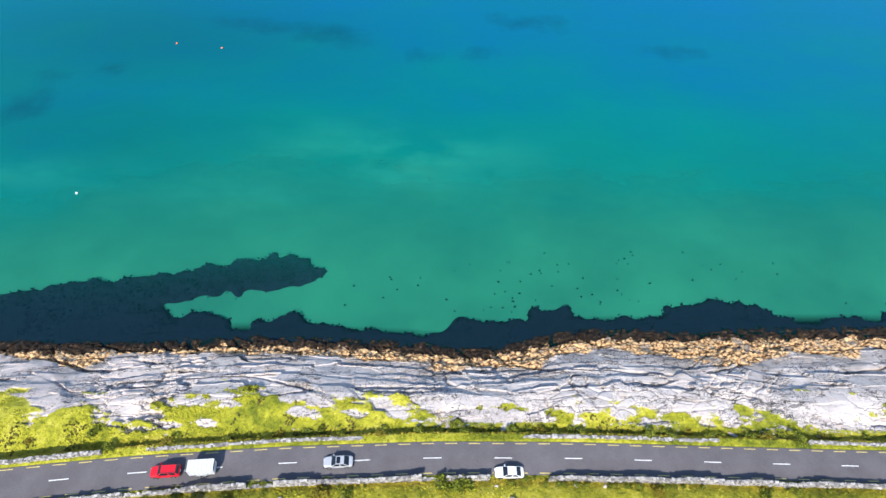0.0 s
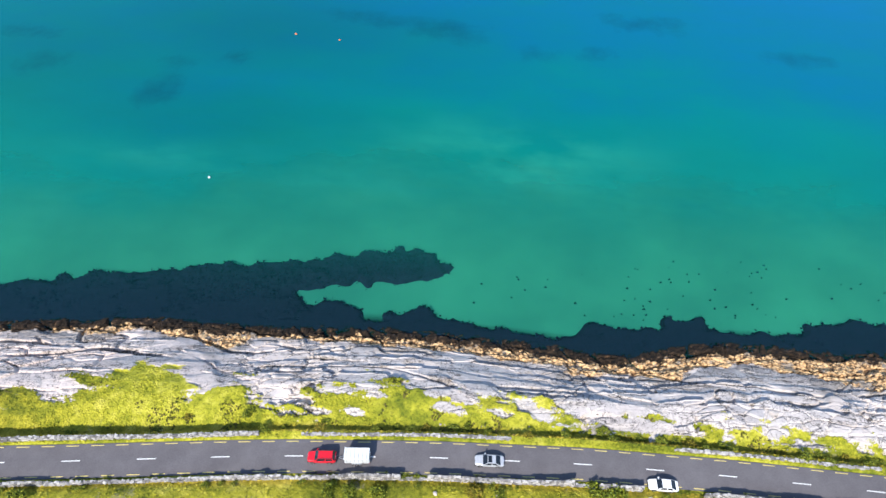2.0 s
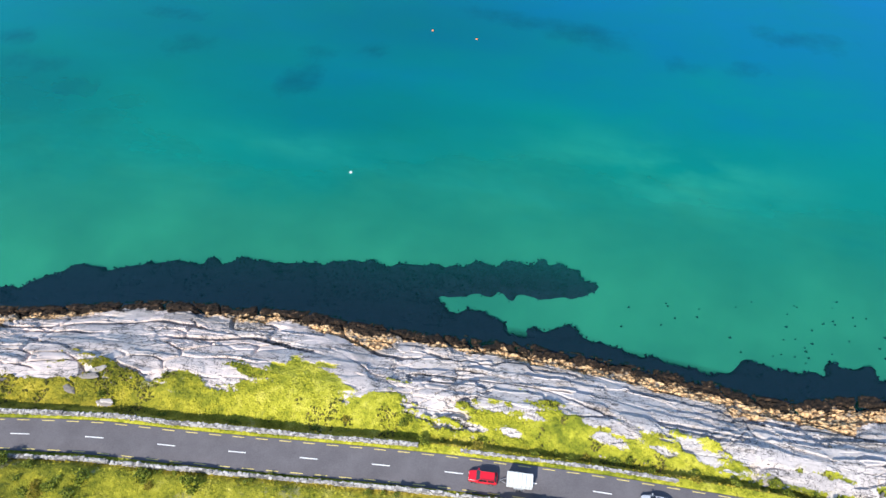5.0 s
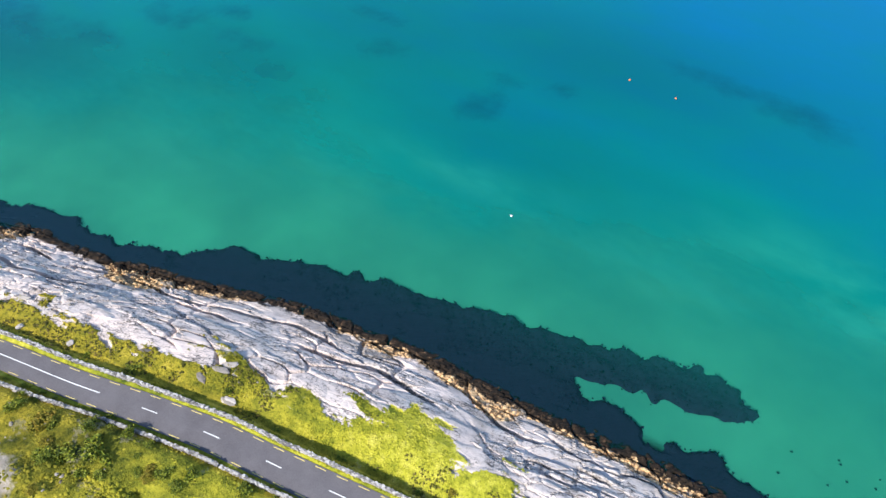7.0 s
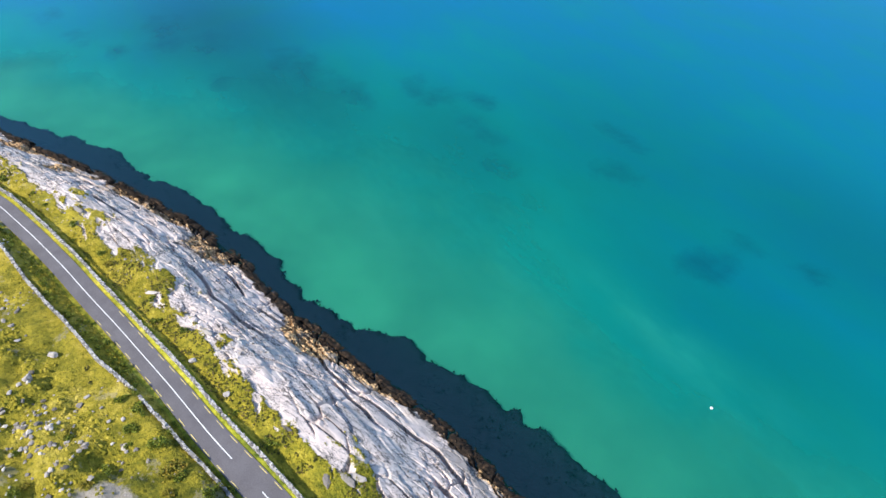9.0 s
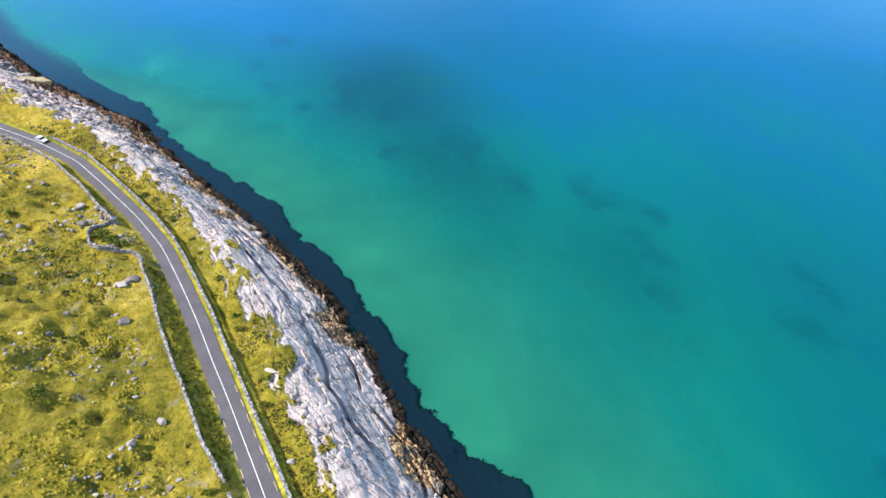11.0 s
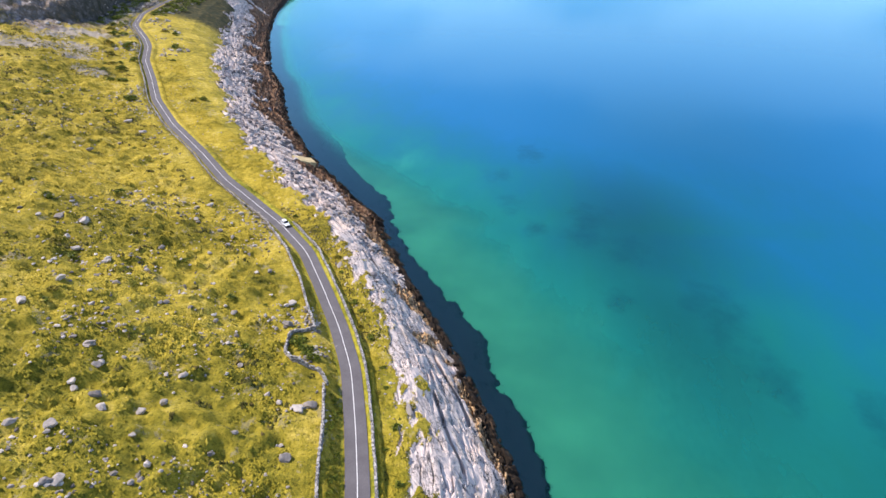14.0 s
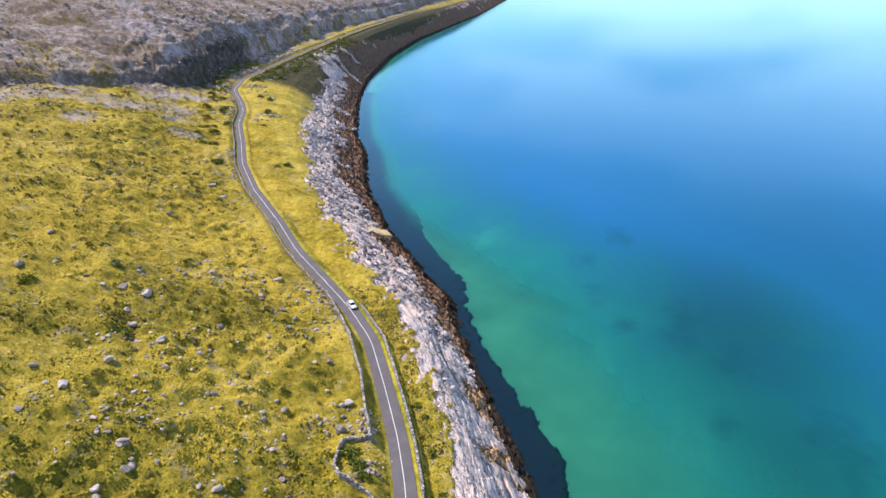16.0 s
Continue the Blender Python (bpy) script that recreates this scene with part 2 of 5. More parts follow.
def mesh_object(name, verts, quads, material, attributes=None, smooth=False):
    """One mesh from arrays of vertices and of quads, with float values on its points."""
    me = bpy.data.meshes.new(name)
    verts, quads = np.asarray(verts, np.float32), np.asarray(quads, np.int32)
    me.vertices.add(len(verts))
    me.vertices.foreach_set("co", verts.ravel())
    size = quads.shape[1]
    me.loops.add(quads.size)
    me.loops.foreach_set("vertex_index", quads.ravel())
    me.polygons.add(len(quads))
    me.polygons.foreach_set("loop_start", np.arange(0, quads.size, size, dtype=np.int32))
    me.polygons.foreach_set("use_smooth", np.broadcast_to(np.asarray(smooth, bool), len(quads)))
    for key, values in (attributes or {}).items():
        layer = me.attributes.new(key, "FLOAT", "POINT")
        layer.data.foreach_set("value", np.asarray(values, np.float32))
    me.update(calc_edges=True)
    me.validate()
    if material:
        me.materials.append(material)
    return new(name, me)


def grid_quads(n, m):
    k = np.arange(n * m).reshape(n, m)
    return np.stack([k[:-1, :-1].ravel(), k[1:, :-1].ravel(), k[1:, 1:].ravel(), k[:-1, 1:].ravel()], 1)


# ---- materials ----
class Paint:
    """A node material with short calls for the nodes it needs."""

    def __init__(self, name):
        self.mat = bpy.data.materials.new(name)
        self.mat.use_nodes = True
        self.nodes, self.links = self.mat.node_tree.nodes, self.mat.node_tree.links
        self.bsdf, self.out = self.nodes["Principled BSDF"], self.nodes["Material Output"]
        self.place = self.nodes.new("ShaderNodeNewGeometry").outputs["Position"]

    def node(self, kind, **values):
        n = self.nodes.new(kind)
        for key, value in values.items():
            socket = n.inputs[int(key[1:])] if key[0] == "i" and key[1:].isdigit() else n.inputs[key]
            if isinstance(value, bpy.types.NodeSocket):
                self.links.new(value, socket)
            else:
                socket.default_value = value
        return n

    def noise(self, scale, detail=3.0, rough=0.55, stretch=None, where=None):
        where = where or self.place
        if stretch:
            m = self.node("ShaderNodeMapping", Vector=where)
            m.inputs["Scale"].default_value = stretch
            where = m.outputs[0]
        n = self.node("ShaderNodeTexNoise", Vector=where, Scale=scale, Detail=detail, Roughness=rough)
        return n.outputs["Fac"]

    def cells(self, scale, feature="F1", stretch=None, random=1.0, warp=0.0):
        where = self.place
        if warp:
            n = self.node("ShaderNodeTexNoise", Vector=where, Scale=0.5 * scale, Detail=3.0)
            v = self.nodes.new("ShaderNodeVectorMath")
            v.operation = "MULTIPLY_ADD"
            self.links.new(n.outputs["Color"], v.inputs[0])
            v.inputs[1].default_value = (warp, warp, warp)
            self.links.new(where, v.inputs[2])
            where = v.outputs[0]
        if stretch:
            m = self.node("ShaderNodeMapping", Vector=where)
            m.inputs["Scale"].default_value = stretch
            where = m.outputs[0]
        n = self.nodes.new("ShaderNodeTexVoronoi")
        n.feature = feature
        self.links.new(where, n.inputs["Vector"])
        n.inputs["Scale"].default_value = scale
        n.inputs["Randomness"].default_value = random
        return n

    def value(self, name):
        n = self.nodes.new("ShaderNodeAttribute")
        n.attribute_name = name
        return n.outputs["Fac"]

    def calc(self, op, a, b=0.0, c=0.0):
        n = self.nodes.new("ShaderNodeMath")
        n.operation = op
        for socket, v in zip(n.inputs, (a, b, c)):
            if isinstance(v, bpy.types.NodeSocket):
                self.links.new(v, socket)
            else:
                socket.default_value = v
        return n.outputs[0]

    def span(self, v, a, b, lo=0.0, hi=1.0):
        n = self.node("ShaderNodeMapRange", Value=v)
        for key, x in (("From Min", a), ("From Max", b), ("To Min", lo), ("To Max", hi)):
            n.inputs[key].default_value = x
        return n.outputs[0]

    def ramp(self, v, *stops):
        n = self.nodes.new("ShaderNodeValToRGB")
        self.links.new(v, n.inputs[0])
        while len(n.color_ramp.elements) < len(stops):
            n.color_ramp.elements.new(0.5)
        for e, (place, colour) in zip(n.color_ramp.elements, stops):
            e.position, e.color = place, (*colour, 1)
        return n.outputs[0]

    def mix(self, fac, a, b, blend="MIX"):
        n = self.nodes.new("ShaderNodeMix")
        n.data_type, n.blend_type = "RGBA", blend
        for socket, v in ((n.inputs[0], fac), (n.inputs[6], a), (n.inputs[7], b)):
            if isinstance(v, bpy.types.NodeSocket):
                self.links.new(v, socket)
            else:
                socket.default_value = v if not isinstance(v, tuple) else (*v, 1)
        return n.outputs[2]

    def finish(self, colour, rough=0.9, bump=None, strength=0.5, distance=0.1, metal=0.0, specular=0.3):
        for key, v in (("Base Color", colour), ("Roughness", rough), ("Metallic", metal), ("Specular IOR Level", specular)):
            if isinstance(v, bpy.types.NodeSocket):
                self.links.new(v, self.bsdf.inputs[key])
            else:
                self.bsdf.inputs[key].default_value = (*v, 1) if isinstance(v, tuple) else v
        if bump is not None:
            n = self.node("ShaderNodeBump", Height=bump, Strength=strength, Distance=distance)
            self.links.new(n.outputs[0], self.bsdf.inputs["Normal"])
        return self.mat


def turf_tones(m, tone):
    """Golden rough grass, darker hill grass and bright short grass, by how lush it grows."""
    # gold is lightened and greyed so its colour also holds some distance haze
    gold = m.ramp(tone, (0.33, (0.085, 0.08, 0.008)), (0.43, (0.26, 0.21, 0.018)), (0.54, (0.49, 0.37, 0.04)), (0.68, (0.64, 0.495, 0.12)))
    hill = m.ramp(tone, (0.34, (0.045, 0.058, 0.008)), (0.43, (0.165, 0.155, 0.014)), (0.54, (0.35, 0.285, 0.027)), (0.67, (0.58, 0.45, 0.09)))
    lime = m.ramp(tone, (0.36, (0.06, 0.09, 0.010)), (0.45, (0.21, 0.23, 0.018)), (0.54, (0.40, 0.385, 0.032)), (0.66, (0.58, 0.53, 0.09)))
    kind = m.value("lush")
    return m.mix(m.span(kind, 0.55, 0.9), m.mix(m.span(kind, 0.0, 0.5), gold, hill), lime)


def turf_colour(m, wobble):
    """Rough turf: olive, gold and green, with bare stony spots."""
    tone = m.mix(0.55, m.noise(0.05, 3), m.noise(0.45, 6, 0.72))
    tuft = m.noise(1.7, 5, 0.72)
    # low spots of the tuft bump are darkened, painting shade between the tufts
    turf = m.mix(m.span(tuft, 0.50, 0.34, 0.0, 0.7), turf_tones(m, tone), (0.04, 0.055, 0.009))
    bare = m.calc("ADD", m.span(m.noise(0.16, 5, 0.72), 0.60, 0.66), m.span(m.noise(0.5, 5, 0.75), 0.67, 0.72))
    bare = m.calc("MULTIPLY", bare, m.span(m.value("lush"), 0.9, 0.6))
    stony = m.mix(m.noise(0.8, 5, 0.75), (0.20, 0.165, 0.12), (0.56, 0.50, 0.45))
    pave = m.span(m.calc("ADD", m.value("pave"), m.calc("MULTIPLY", wobble, 0.22)), 0.4, 0.6)
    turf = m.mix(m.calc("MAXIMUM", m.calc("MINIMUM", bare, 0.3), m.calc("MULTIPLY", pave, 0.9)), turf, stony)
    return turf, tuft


def shore_paint():
    """From the road down to the tide: turf, limestone, warm rock, wet rock."""
    m = Paint("coast shore")
    grass, tan, sea = m.value("turf"), m.value("low_rock"), m.value("seaward")
    strike = m.node("ShaderNodeCombineXYZ", X=m.value("along"), Y=m.value("across")).outputs[0]
    big, fine = m.noise(0.09, 4), m.noise(1.3, 6, 0.7)
    lime = m.ramp(m.mix(0.5, big, fine), (0.30, (0.27, 0.248, 0.242)), (0.46, (0.46, 0.43, 0.415)), (0.66, (0.64, 0.595, 0.57)))
    lichen = m.span(m.noise(0.35, 4, 0.7), 0.58, 0.72)
    lime = m.mix(m.calc("MULTIPLY", lichen, 0.6), lime, (0.58, 0.43, 0.27))
    pink = m.span(m.noise(0.06, 4, 0.6, (1, 1.8, 1)), 0.32, 0.54, 0.1, 0.85)
    pink = m.calc("MULTIPLY", pink, m.value("rosy"))
    lime = m.mix(pink, lime, (0.74, 0.61, 0.545))
    wobble = m.calc("MULTIPLY", m.calc("SUBTRACT", m.noise(0.4, 5, 0.65), 0.5), 5.0)
    # the grey upper tidal belt and weather streaks along the beds
    streak = m.noise(0.5, 5, 0.7, (0.22, 1.5, 1), strike)
    lime = m.mix(m.span(streak, 0.47, 0.32, 0.0, 0.6), lime, (0.17, 0.155, 0.15))
    belt = m.calc("MULTIPLY", m.span(m.calc("ADD", tan, wobble), -4.0, -1.5), m.span(m.noise(0.13, 4, 0.6), 0.38, 0.55, 0.0, 0.75))
    lime = m.mix(belt, lime, (0.25, 0.225, 0.205))
    # cracks filled with soil and weed
    lines = [(m.noise(0.34, 5, 0.6, (0.35, 1.25, 1), strike), 0.016), (m.noise(0.9, 5, 0.65, (0.4, 1.1, 1), strike), 0.016), (m.noise(0.5, 5, 0.6, (1.2, 0.45, 1), strike), 0.010)]
    for k, (n, wide) in enumerate(lines):
        line = m.span(m.calc("ABSOLUTE", m.calc("SUBTRACT", n, 0.5)), 0.2 * wide, wide, 0.92, 0.0)
        where = m.span(m.noise(0.16, 4, 0.6, (1, 1.4, 1 + 0.1 * k)), 0.44, 0.52)
        lime = m.mix(m.calc("MULTIPLY", line, where), lime, (0.035, 0.034, 0.036))
    knob = m.cells(1.5, warp=0.5).outputs["Distance"]
    warm = m.ramp(m.mix(0.5, knob, m.noise(1.1, 5, 0.7)), (0.30, (0.74, 0.52, 0.29)), (0.46, (0.66, 0.44, 0.23)), (0.56, (0.36, 0.22, 0.11)), (0.66, (0.07, 0.045, 0.03)))
    slate = m.ramp(m.noise(0.6, 5, 0.7), (0.35, (0.06, 0.05, 0.045)), (0.6, (0.30, 0.26, 0.22)))
    warm = m.mix(m.span(m.noise(0.30, 5, 0.65), 0.55, 0.62), warm, slate)
    brown = m.ramp(m.noise(0.5, 5, 0.7), (0.34, (0.04, 0.027, 0.02)), (0.52, (0.20, 0.115, 0.07)), (0.68, (0.42, 0.27, 0.165)))
    warm = m.mix(m.value("dull"), warm, brown)
    rock = m.mix(m.span(m.calc("ADD", tan, m.calc("MULTIPLY", wobble, 0.7)), -0.2, 0.3), lime, warm)
    wet = m.ramp(m.noise(0.9, 5, 0.7), (0.38, (0.008, 0.007, 0.006)), (0.56, (0.03, 0.02, 0.013)), (0.66, (0.10, 0.06, 0.035)), (0.74, (0.36, 0.24, 0.14)))
    rock = m.mix(m.span(m.calc("ADD", sea, m.calc("MULTIPLY", wobble, 1.3)), -0.9, -0.4), rock, wet)
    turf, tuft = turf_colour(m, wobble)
    # scrub on the far bank, kept dark to paint in the shade lying there
    scrub = m.ramp(m.noise(0.25, 4, 0.7), (0.35, (0.02, 0.028, 0.008)), (0.55, (0.06, 0.055, 0.018)), (0.72, (0.17, 0.13, 0.04)))
    turf = m.mix(m.span(m.calc("ADD", m.value("heath"), m.calc("MULTIPLY", wobble, 0.15)), 0.35, 0.65), turf, scrub)
    edge = m.calc("ADD", m.calc("MULTIPLY", wobble, 0.5), m.calc("MULTIPLY", m.calc("SUBTRACT", m.noise(1.8, 5, 0.65), 0.5), 7.0))
    land = m.mix(m.span(m.calc("ADD", grass, edge), -0.3, 0.3), rock, turf)
    return m.finish(land, 0.92, m.mix(0.5, fine, tuft), 0.7, 0.25, specular=0.2)


def hill_paint():
    """The slopes inland of the road, with the escarpment's rock."""
    m = Paint("coast hillside")
    wobble = m.calc("MULTIPLY", m.calc("SUBTRACT", m.noise(0.4, 4, 0.6), 0.5), 5.0)
    turf, tuft = turf_colour(m, wobble)
    crag_rock = m.ramp(m.mix(0.5, m.noise(0.03, 5, 0.7), m.noise(0.22, 4, 0.75)), (0.37, (0.10, 0.09, 0.02)), (0.44, (0.17, 0.125, 0.08)), (0.51, (0.27, 0.215, 0.175)), (0.565, (0.40, 0.35, 0.335)), (0.68, (0.55, 0.49, 0.475)))
    turf = m.mix(m.span(m.calc("ADD", m.value("crag"), m.span(m.noise(0.04, 4, 0.6), 0.3, 0.7, -0.4, 0.4)), 0.3, 0.7), turf, crag_rock)
    # dark mossy rock on the scarp face, with its shade painted into the colour
    moss_shade = m.ramp(m.noise(0.2, 5, 0.7), (0.35, (0.025, 0.028, 0.014)), (0.52, (0.075, 0.07, 0.055)), (0.7, (0.20, 0.185, 0.175)))
    turf = m.mix(m.span(m.calc("ADD", m.value("cliff"), m.calc("MULTIPLY", wobble, 0.25)), 0.35, 0.7), turf, moss_shade)
    return m.finish(turf, 0.92, m.mix(0.6, tuft, m.noise(4.0, 5, 0.75)), 0.9, 0.5, specular=0.2)


def seabed_paint():
    m = Paint("sea floor")
    wet = m.ramp(m.noise(0.9, 4, 0.65), (0.35, (0.008, 0.007, 0.006)), (0.58, (0.03, 0.02, 0.013)), (0.75, (0.09, 0.055, 0.03)))
    sand = m.ramp(m.noise(0.03, 4, 0.6), (0.35, (0.28, 0.45, 0.27)), (0.65, (0.43, 0.61, 0.34)))
    return m.finish(m.mix(m.span(m.value("seaward"), 4.0, 6.5), wet, sand), 0.95, m.noise(1.3, 4), 0.12, 0.1, specular=0.2)


def sea_paint():
    m = Paint("sea water")
    deep = m.value("depth")
    shift = m.calc("MULTIPLY", m.calc("SUBTRACT", m.noise(0.014, 4, 0.55, (1, 1.9, 1)), 0.5), 0.42)
    haze = m.calc("MULTIPLY", m.calc("SUBTRACT", m.noise(0.05, 4, 0.6, (1, 2.2, 1)), 0.5), 0.16)
    tone = m.calc("ADD", deep, m.calc("ADD", shift, haze))
    # the blue end also carries sky reflection, painted into the body colour
    body = m.ramp(tone, (0.0, (0.012, 0.27, 0.19)), (0.28, (0.0, 0.22, 0.175)), (0.48, (0.0, 0.18, 0.16)), (0.72, (0.0, 0.12, 0.21)), (1.0, (0.0, 0.13, 0.33)))
    body.node.color_ramp.interpolation = "B_SPLINE"
    ragged = m.calc("MULTIPLY", m.calc("SUBTRACT", m.noise(0.09, 5, 0.65), 0.5), 2.4)
    weed = m.span(m.calc("ADD", m.value("weedy"), m.calc("MULTIPLY", ragged, m.span(m.value("weedy"), 0.02, 0.4))), 0.35, 1.45)
    body = m.mix(m.calc("MULTIPLY", weed, 0.68), body, (0.0, 0.06, 0.095))
    body = m.mix(m.calc("MULTIPLY", m.value("dim"), 0.9), body, (0.0, 0.055, 0.072))
    pale = m.calc("MULTIPLY", m.value("pale"), m.span(m.noise(0.035, 4, 0.6, (1, 1.8, 1)), 0.40, 0.64))
    body = m.mix(m.calc("MULTIPLY", pale, 0.8), body, (0.02, 0.30, 0.215))
    clear = m.node("ShaderNodeBsdfTransparent", Color=(0.28, 0.72, 0.765, 1))
    murk = m.node("ShaderNodeBsdfDiffuse", Color=body)
    cover = m.ramp(m.calc("ADD", deep, m.calc("MULTIPLY", haze, m.span(deep, 0.2, 0.3))), (0.0, (0.02,) * 3), (0.14, (0.03,) * 3), (0.26, (0.3,) * 3), (0.38, (0.75,) * 3), (0.60, (0.97,) * 3))
    cover.node.color_ramp.interpolation = "B_SPLINE"
    under = m.node("ShaderNodeMixShader", i0=cover, i1=clear.outputs[0], i2=murk.outputs[0])
    ripple = m.calc("ADD", m.noise(0.9, 3, 0.6, (1, 1.4, 1)), m.calc("MULTIPLY", m.noise(0.12, 3, 0.5), 2.0))
    bump = m.node("ShaderNodeBump", Height=ripple, Strength=0.03, Distance=0.3)
    gloss = m.node("ShaderNodeBsdfGlossy", Color=(0.42, 0.82, 1, 1), Roughness=0.07, Normal=bump.outputs[0])
    fresnel = m.node("ShaderNodeFresnel", IOR=1.36, Normal=bump.outputs[0])
    top = m.node("ShaderNodeMixShader", i0=fresnel.outputs[0], i1=under.outputs[0], i2=gloss.outputs[0])
    m.links.new(top.outputs[0], m.out.inputs["Surface"])
    return m.mat


def island_paint(name, *stops, rough=0.9, bump=0.0, scale=4.0):
    """Colours picked at random for each separate piece, with grain over it."""
    m = Paint(name)
    pick = m.nodes.new("ShaderNodeNewGeometry").outputs["Random Per Island"]
    tone = m.mix(0.3, pick, m.noise(scale, 4, 0.65))
    return m.finish(m.ramp(tone, *stops), rough, m.noise(scale * 3, 3) if bump else None, bump, 0.05, specular=0.2)


def tuft_paint():
    m = Paint("tufted grass")
    pick = m.nodes.new("ShaderNodeNewGeometry").outputs["Random Per Island"]
    tone = m.mix(0.5, m.noise(0.05, 3), m.noise(0.45, 5, 0.7))
    tone = m.calc("ADD", tone, m.calc("MULTIPLY", m.calc("SUBTRACT", pick, 0.5), 0.09))
    grass = turf_tones(m, tone)
    heather = m.ramp(pick, (0.2, (0.03, 0.03, 0.010)), (0.6, (0.055, 0.065, 0.014)), (0.9, (0.10, 0.07, 0.03)))
    return m.finish(m.mix(m.value("heath"), grass, heather), 0.9, specular=0.2)


def object_paint(name, *stops, rough=0.9, bump=0.5, scale=1.5):
    """Like island_paint, with the pick made for each object."""
    m = Paint(name)
    pick = m.nodes.new("ShaderNodeObjectInfo").outputs["Random"]
    tone = m.mix(0.6, pick, m.noise(scale, 5, 0.7))
    return m.finish(m.ramp(tone, *stops), rough, m.noise(scale * 3, 4), bump, 0.1, specular=0.2)


def plain_paint(name, colour, rough=0.5, metal=0.0, vary=0.12, scale=3.0, specular=0.5):
    m = Paint(name)
    dark = tuple(c * (1 - vary) for c in colour)
    light = tuple(min(1, c * (1 + vary)) for c in colour)
    tone = m.ramp(m.noise(scale, 4, 0.6), (0.3, dark), (0.7, light))
    return m.finish(tone, rough, metal=metal, specular=specular)


def asphalt_paint():
    m = Paint("asphalt")
    tone = m.ramp(m.mix(0.5, m.noise(0.25, 4, 0.6), m.noise(6, 3, 0.7)), (0.35, (0.095, 0.088, 0.094)), (0.65, (0.150, 0.140, 0.148)))
    return m.finish(tone, 0.85, m.noise(25, 2), 0.3, 0.02)


M_SHORE, M_HILL, M_SEABED, M_SEA, M_ASPHALT = shore_paint(), hill_paint(), seabed_paint(), sea_paint(), asphalt_paint()
M_WHITE = plain_paint("road paint white", (0.72, 0.72, 0.70), 0.7, vary=0.15, scale=2)
M_YELLOW = plain_paint("road paint yellow", (0.62, 0.50, 0.16), 0.7, vary=0.2, scale=2)
M_STONE = island_paint("drystone", (0.2, (0.13, 0.115, 0.10)), (0.55, (0.37, 0.325, 0.285)), (0.85, (0.60, 0.535, 0.475)), bump=0.4)
M_BOULDER = object_paint("limestone boulder", (0.2, (0.14, 0.125, 0.11)), (0.5, (0.34, 0.30, 0.27)), (0.8, (0.58, 0.525, 0.475)))
M_WALL = island_paint("wall stones", (0.2, (0.15, 0.14, 0.132)), (0.55, (0.34, 0.318, 0.30)), (0.85, (0.55, 0.52, 0.485)), bump=0.4)
M_SHORE_ROCK = island_paint("shore boulders", (0.2, (0.10, 0.085, 0.08)), (0.5, (0.36, 0.315, 0.30)), (0.85, (0.58, 0.52, 0.49)), bump=0.4)
M_TUFT = tuft_paint()
M_LEAF = island_paint("scrub leaves", (0.2, (0.035, 0.055, 0.010)), (0.5, (0.14, 0.18, 0.017)), (0.9, (0.34, 0.34, 0.035)), rough=0.6)
M_WEED = island_paint("seaweed", (0.25, (0.02, 0.006, 0.012)), (0.5, (0.055, 0.014, 0.032)), (0.8, (0.11, 0.03, 0.06)), scale=0.5)
M_SPECK = plain_paint("sunken weed tufts", (0.05, 0.10, 0.07), 0.9, vary=0.3)
M_TYRE = plain_paint("tyre rubber", (0.02, 0.02, 0.02), 0.8)
M_RIM = plain_paint("alloy rim", (0.55, 0.55, 0.56), 0.35, 0.9)
M_GLASS = plain_paint("dark tinted glass", (0.015, 0.02, 0.028), 0.06, vary=0.05)
M_TRIM = plain_paint("black plastic trim", (0.025, 0.025, 0.027), 0.5)
M_LAMP = plain_paint("clear lamp glass", (0.75, 0.76, 0.78), 0.15)
M_TAIL = plain_paint("red lamp glass", (0.45, 0.01, 0.01), 0.2)
M_RED = plain_paint("red car paint", (0.62, 0.015, 0.03), 0.25, vary=0.06)
M_SILVER = plain_paint("silver car paint", (0.58, 0.59, 0.61), 0.28, 0.35, vary=0.05)
M_PEARL = plain_paint("white car paint", (0.82, 0.82, 0.83), 0.25, vary=0.03)
M_PANEL = plain_paint("pale grey trailer panel", (0.66, 0.68, 0.67), 0.45, vary=0.06, scale=1.2)
M_STEEL = plain_paint("galvanised steel", (0.42, 0.43, 0.44), 0.45, 0.8)
M_FLOAT_WHITE = plain_paint("white float plastic", (0.8, 0.8, 0.78), 0.4)
M_FLOAT_ORANGE = plain_paint("orange float plastic", (0.75, 0.20, 0.06), 0.4)
M_SLAB = plain_paint("fresh yellow rock", (0.55, 0.44, 0.24), 0.9, vary=0.3, scale=0.7, specular=0.2)
M_BRACKEN = island_paint("bracken fronds", (0.2, (0.09, 0.09, 0.012)), (0.5, (0.22, 0.20, 0.02)), (0.9, (0.34, 0.22, 0.03)), rough=0.7)

# ---- ground: one sheet from the sea floor over the shore to the hills ----
def growing(start, first, factor, end):
    out, v, s = [], start, first
    while v < end:
        out.append(v)
        s *= factor
        v += s
    return np.array(out + [end])


def lush(x, dr):
    """Where the short bright grass grows: the verges and the strip above the rocks."""
    verge = step(2.1, 2.3, np.abs(dr)) * step(4.5, 4.1, dr) * step(-3.4, -3.2, dr) * step(-400, -300, x) * np.interp(x, [-200, -120], [0.72, 1])
    return np.maximum(verge, step(4, 7, dr) * np.interp(x, [-300, -240, -190, -120, -80], [0.0, 0.4, 0.5, 0.6, 0.95])) + (0.5 * step(-300, -150, x) + 0.3 * step(-135, -105, x)) * step(-3, -5, dr)


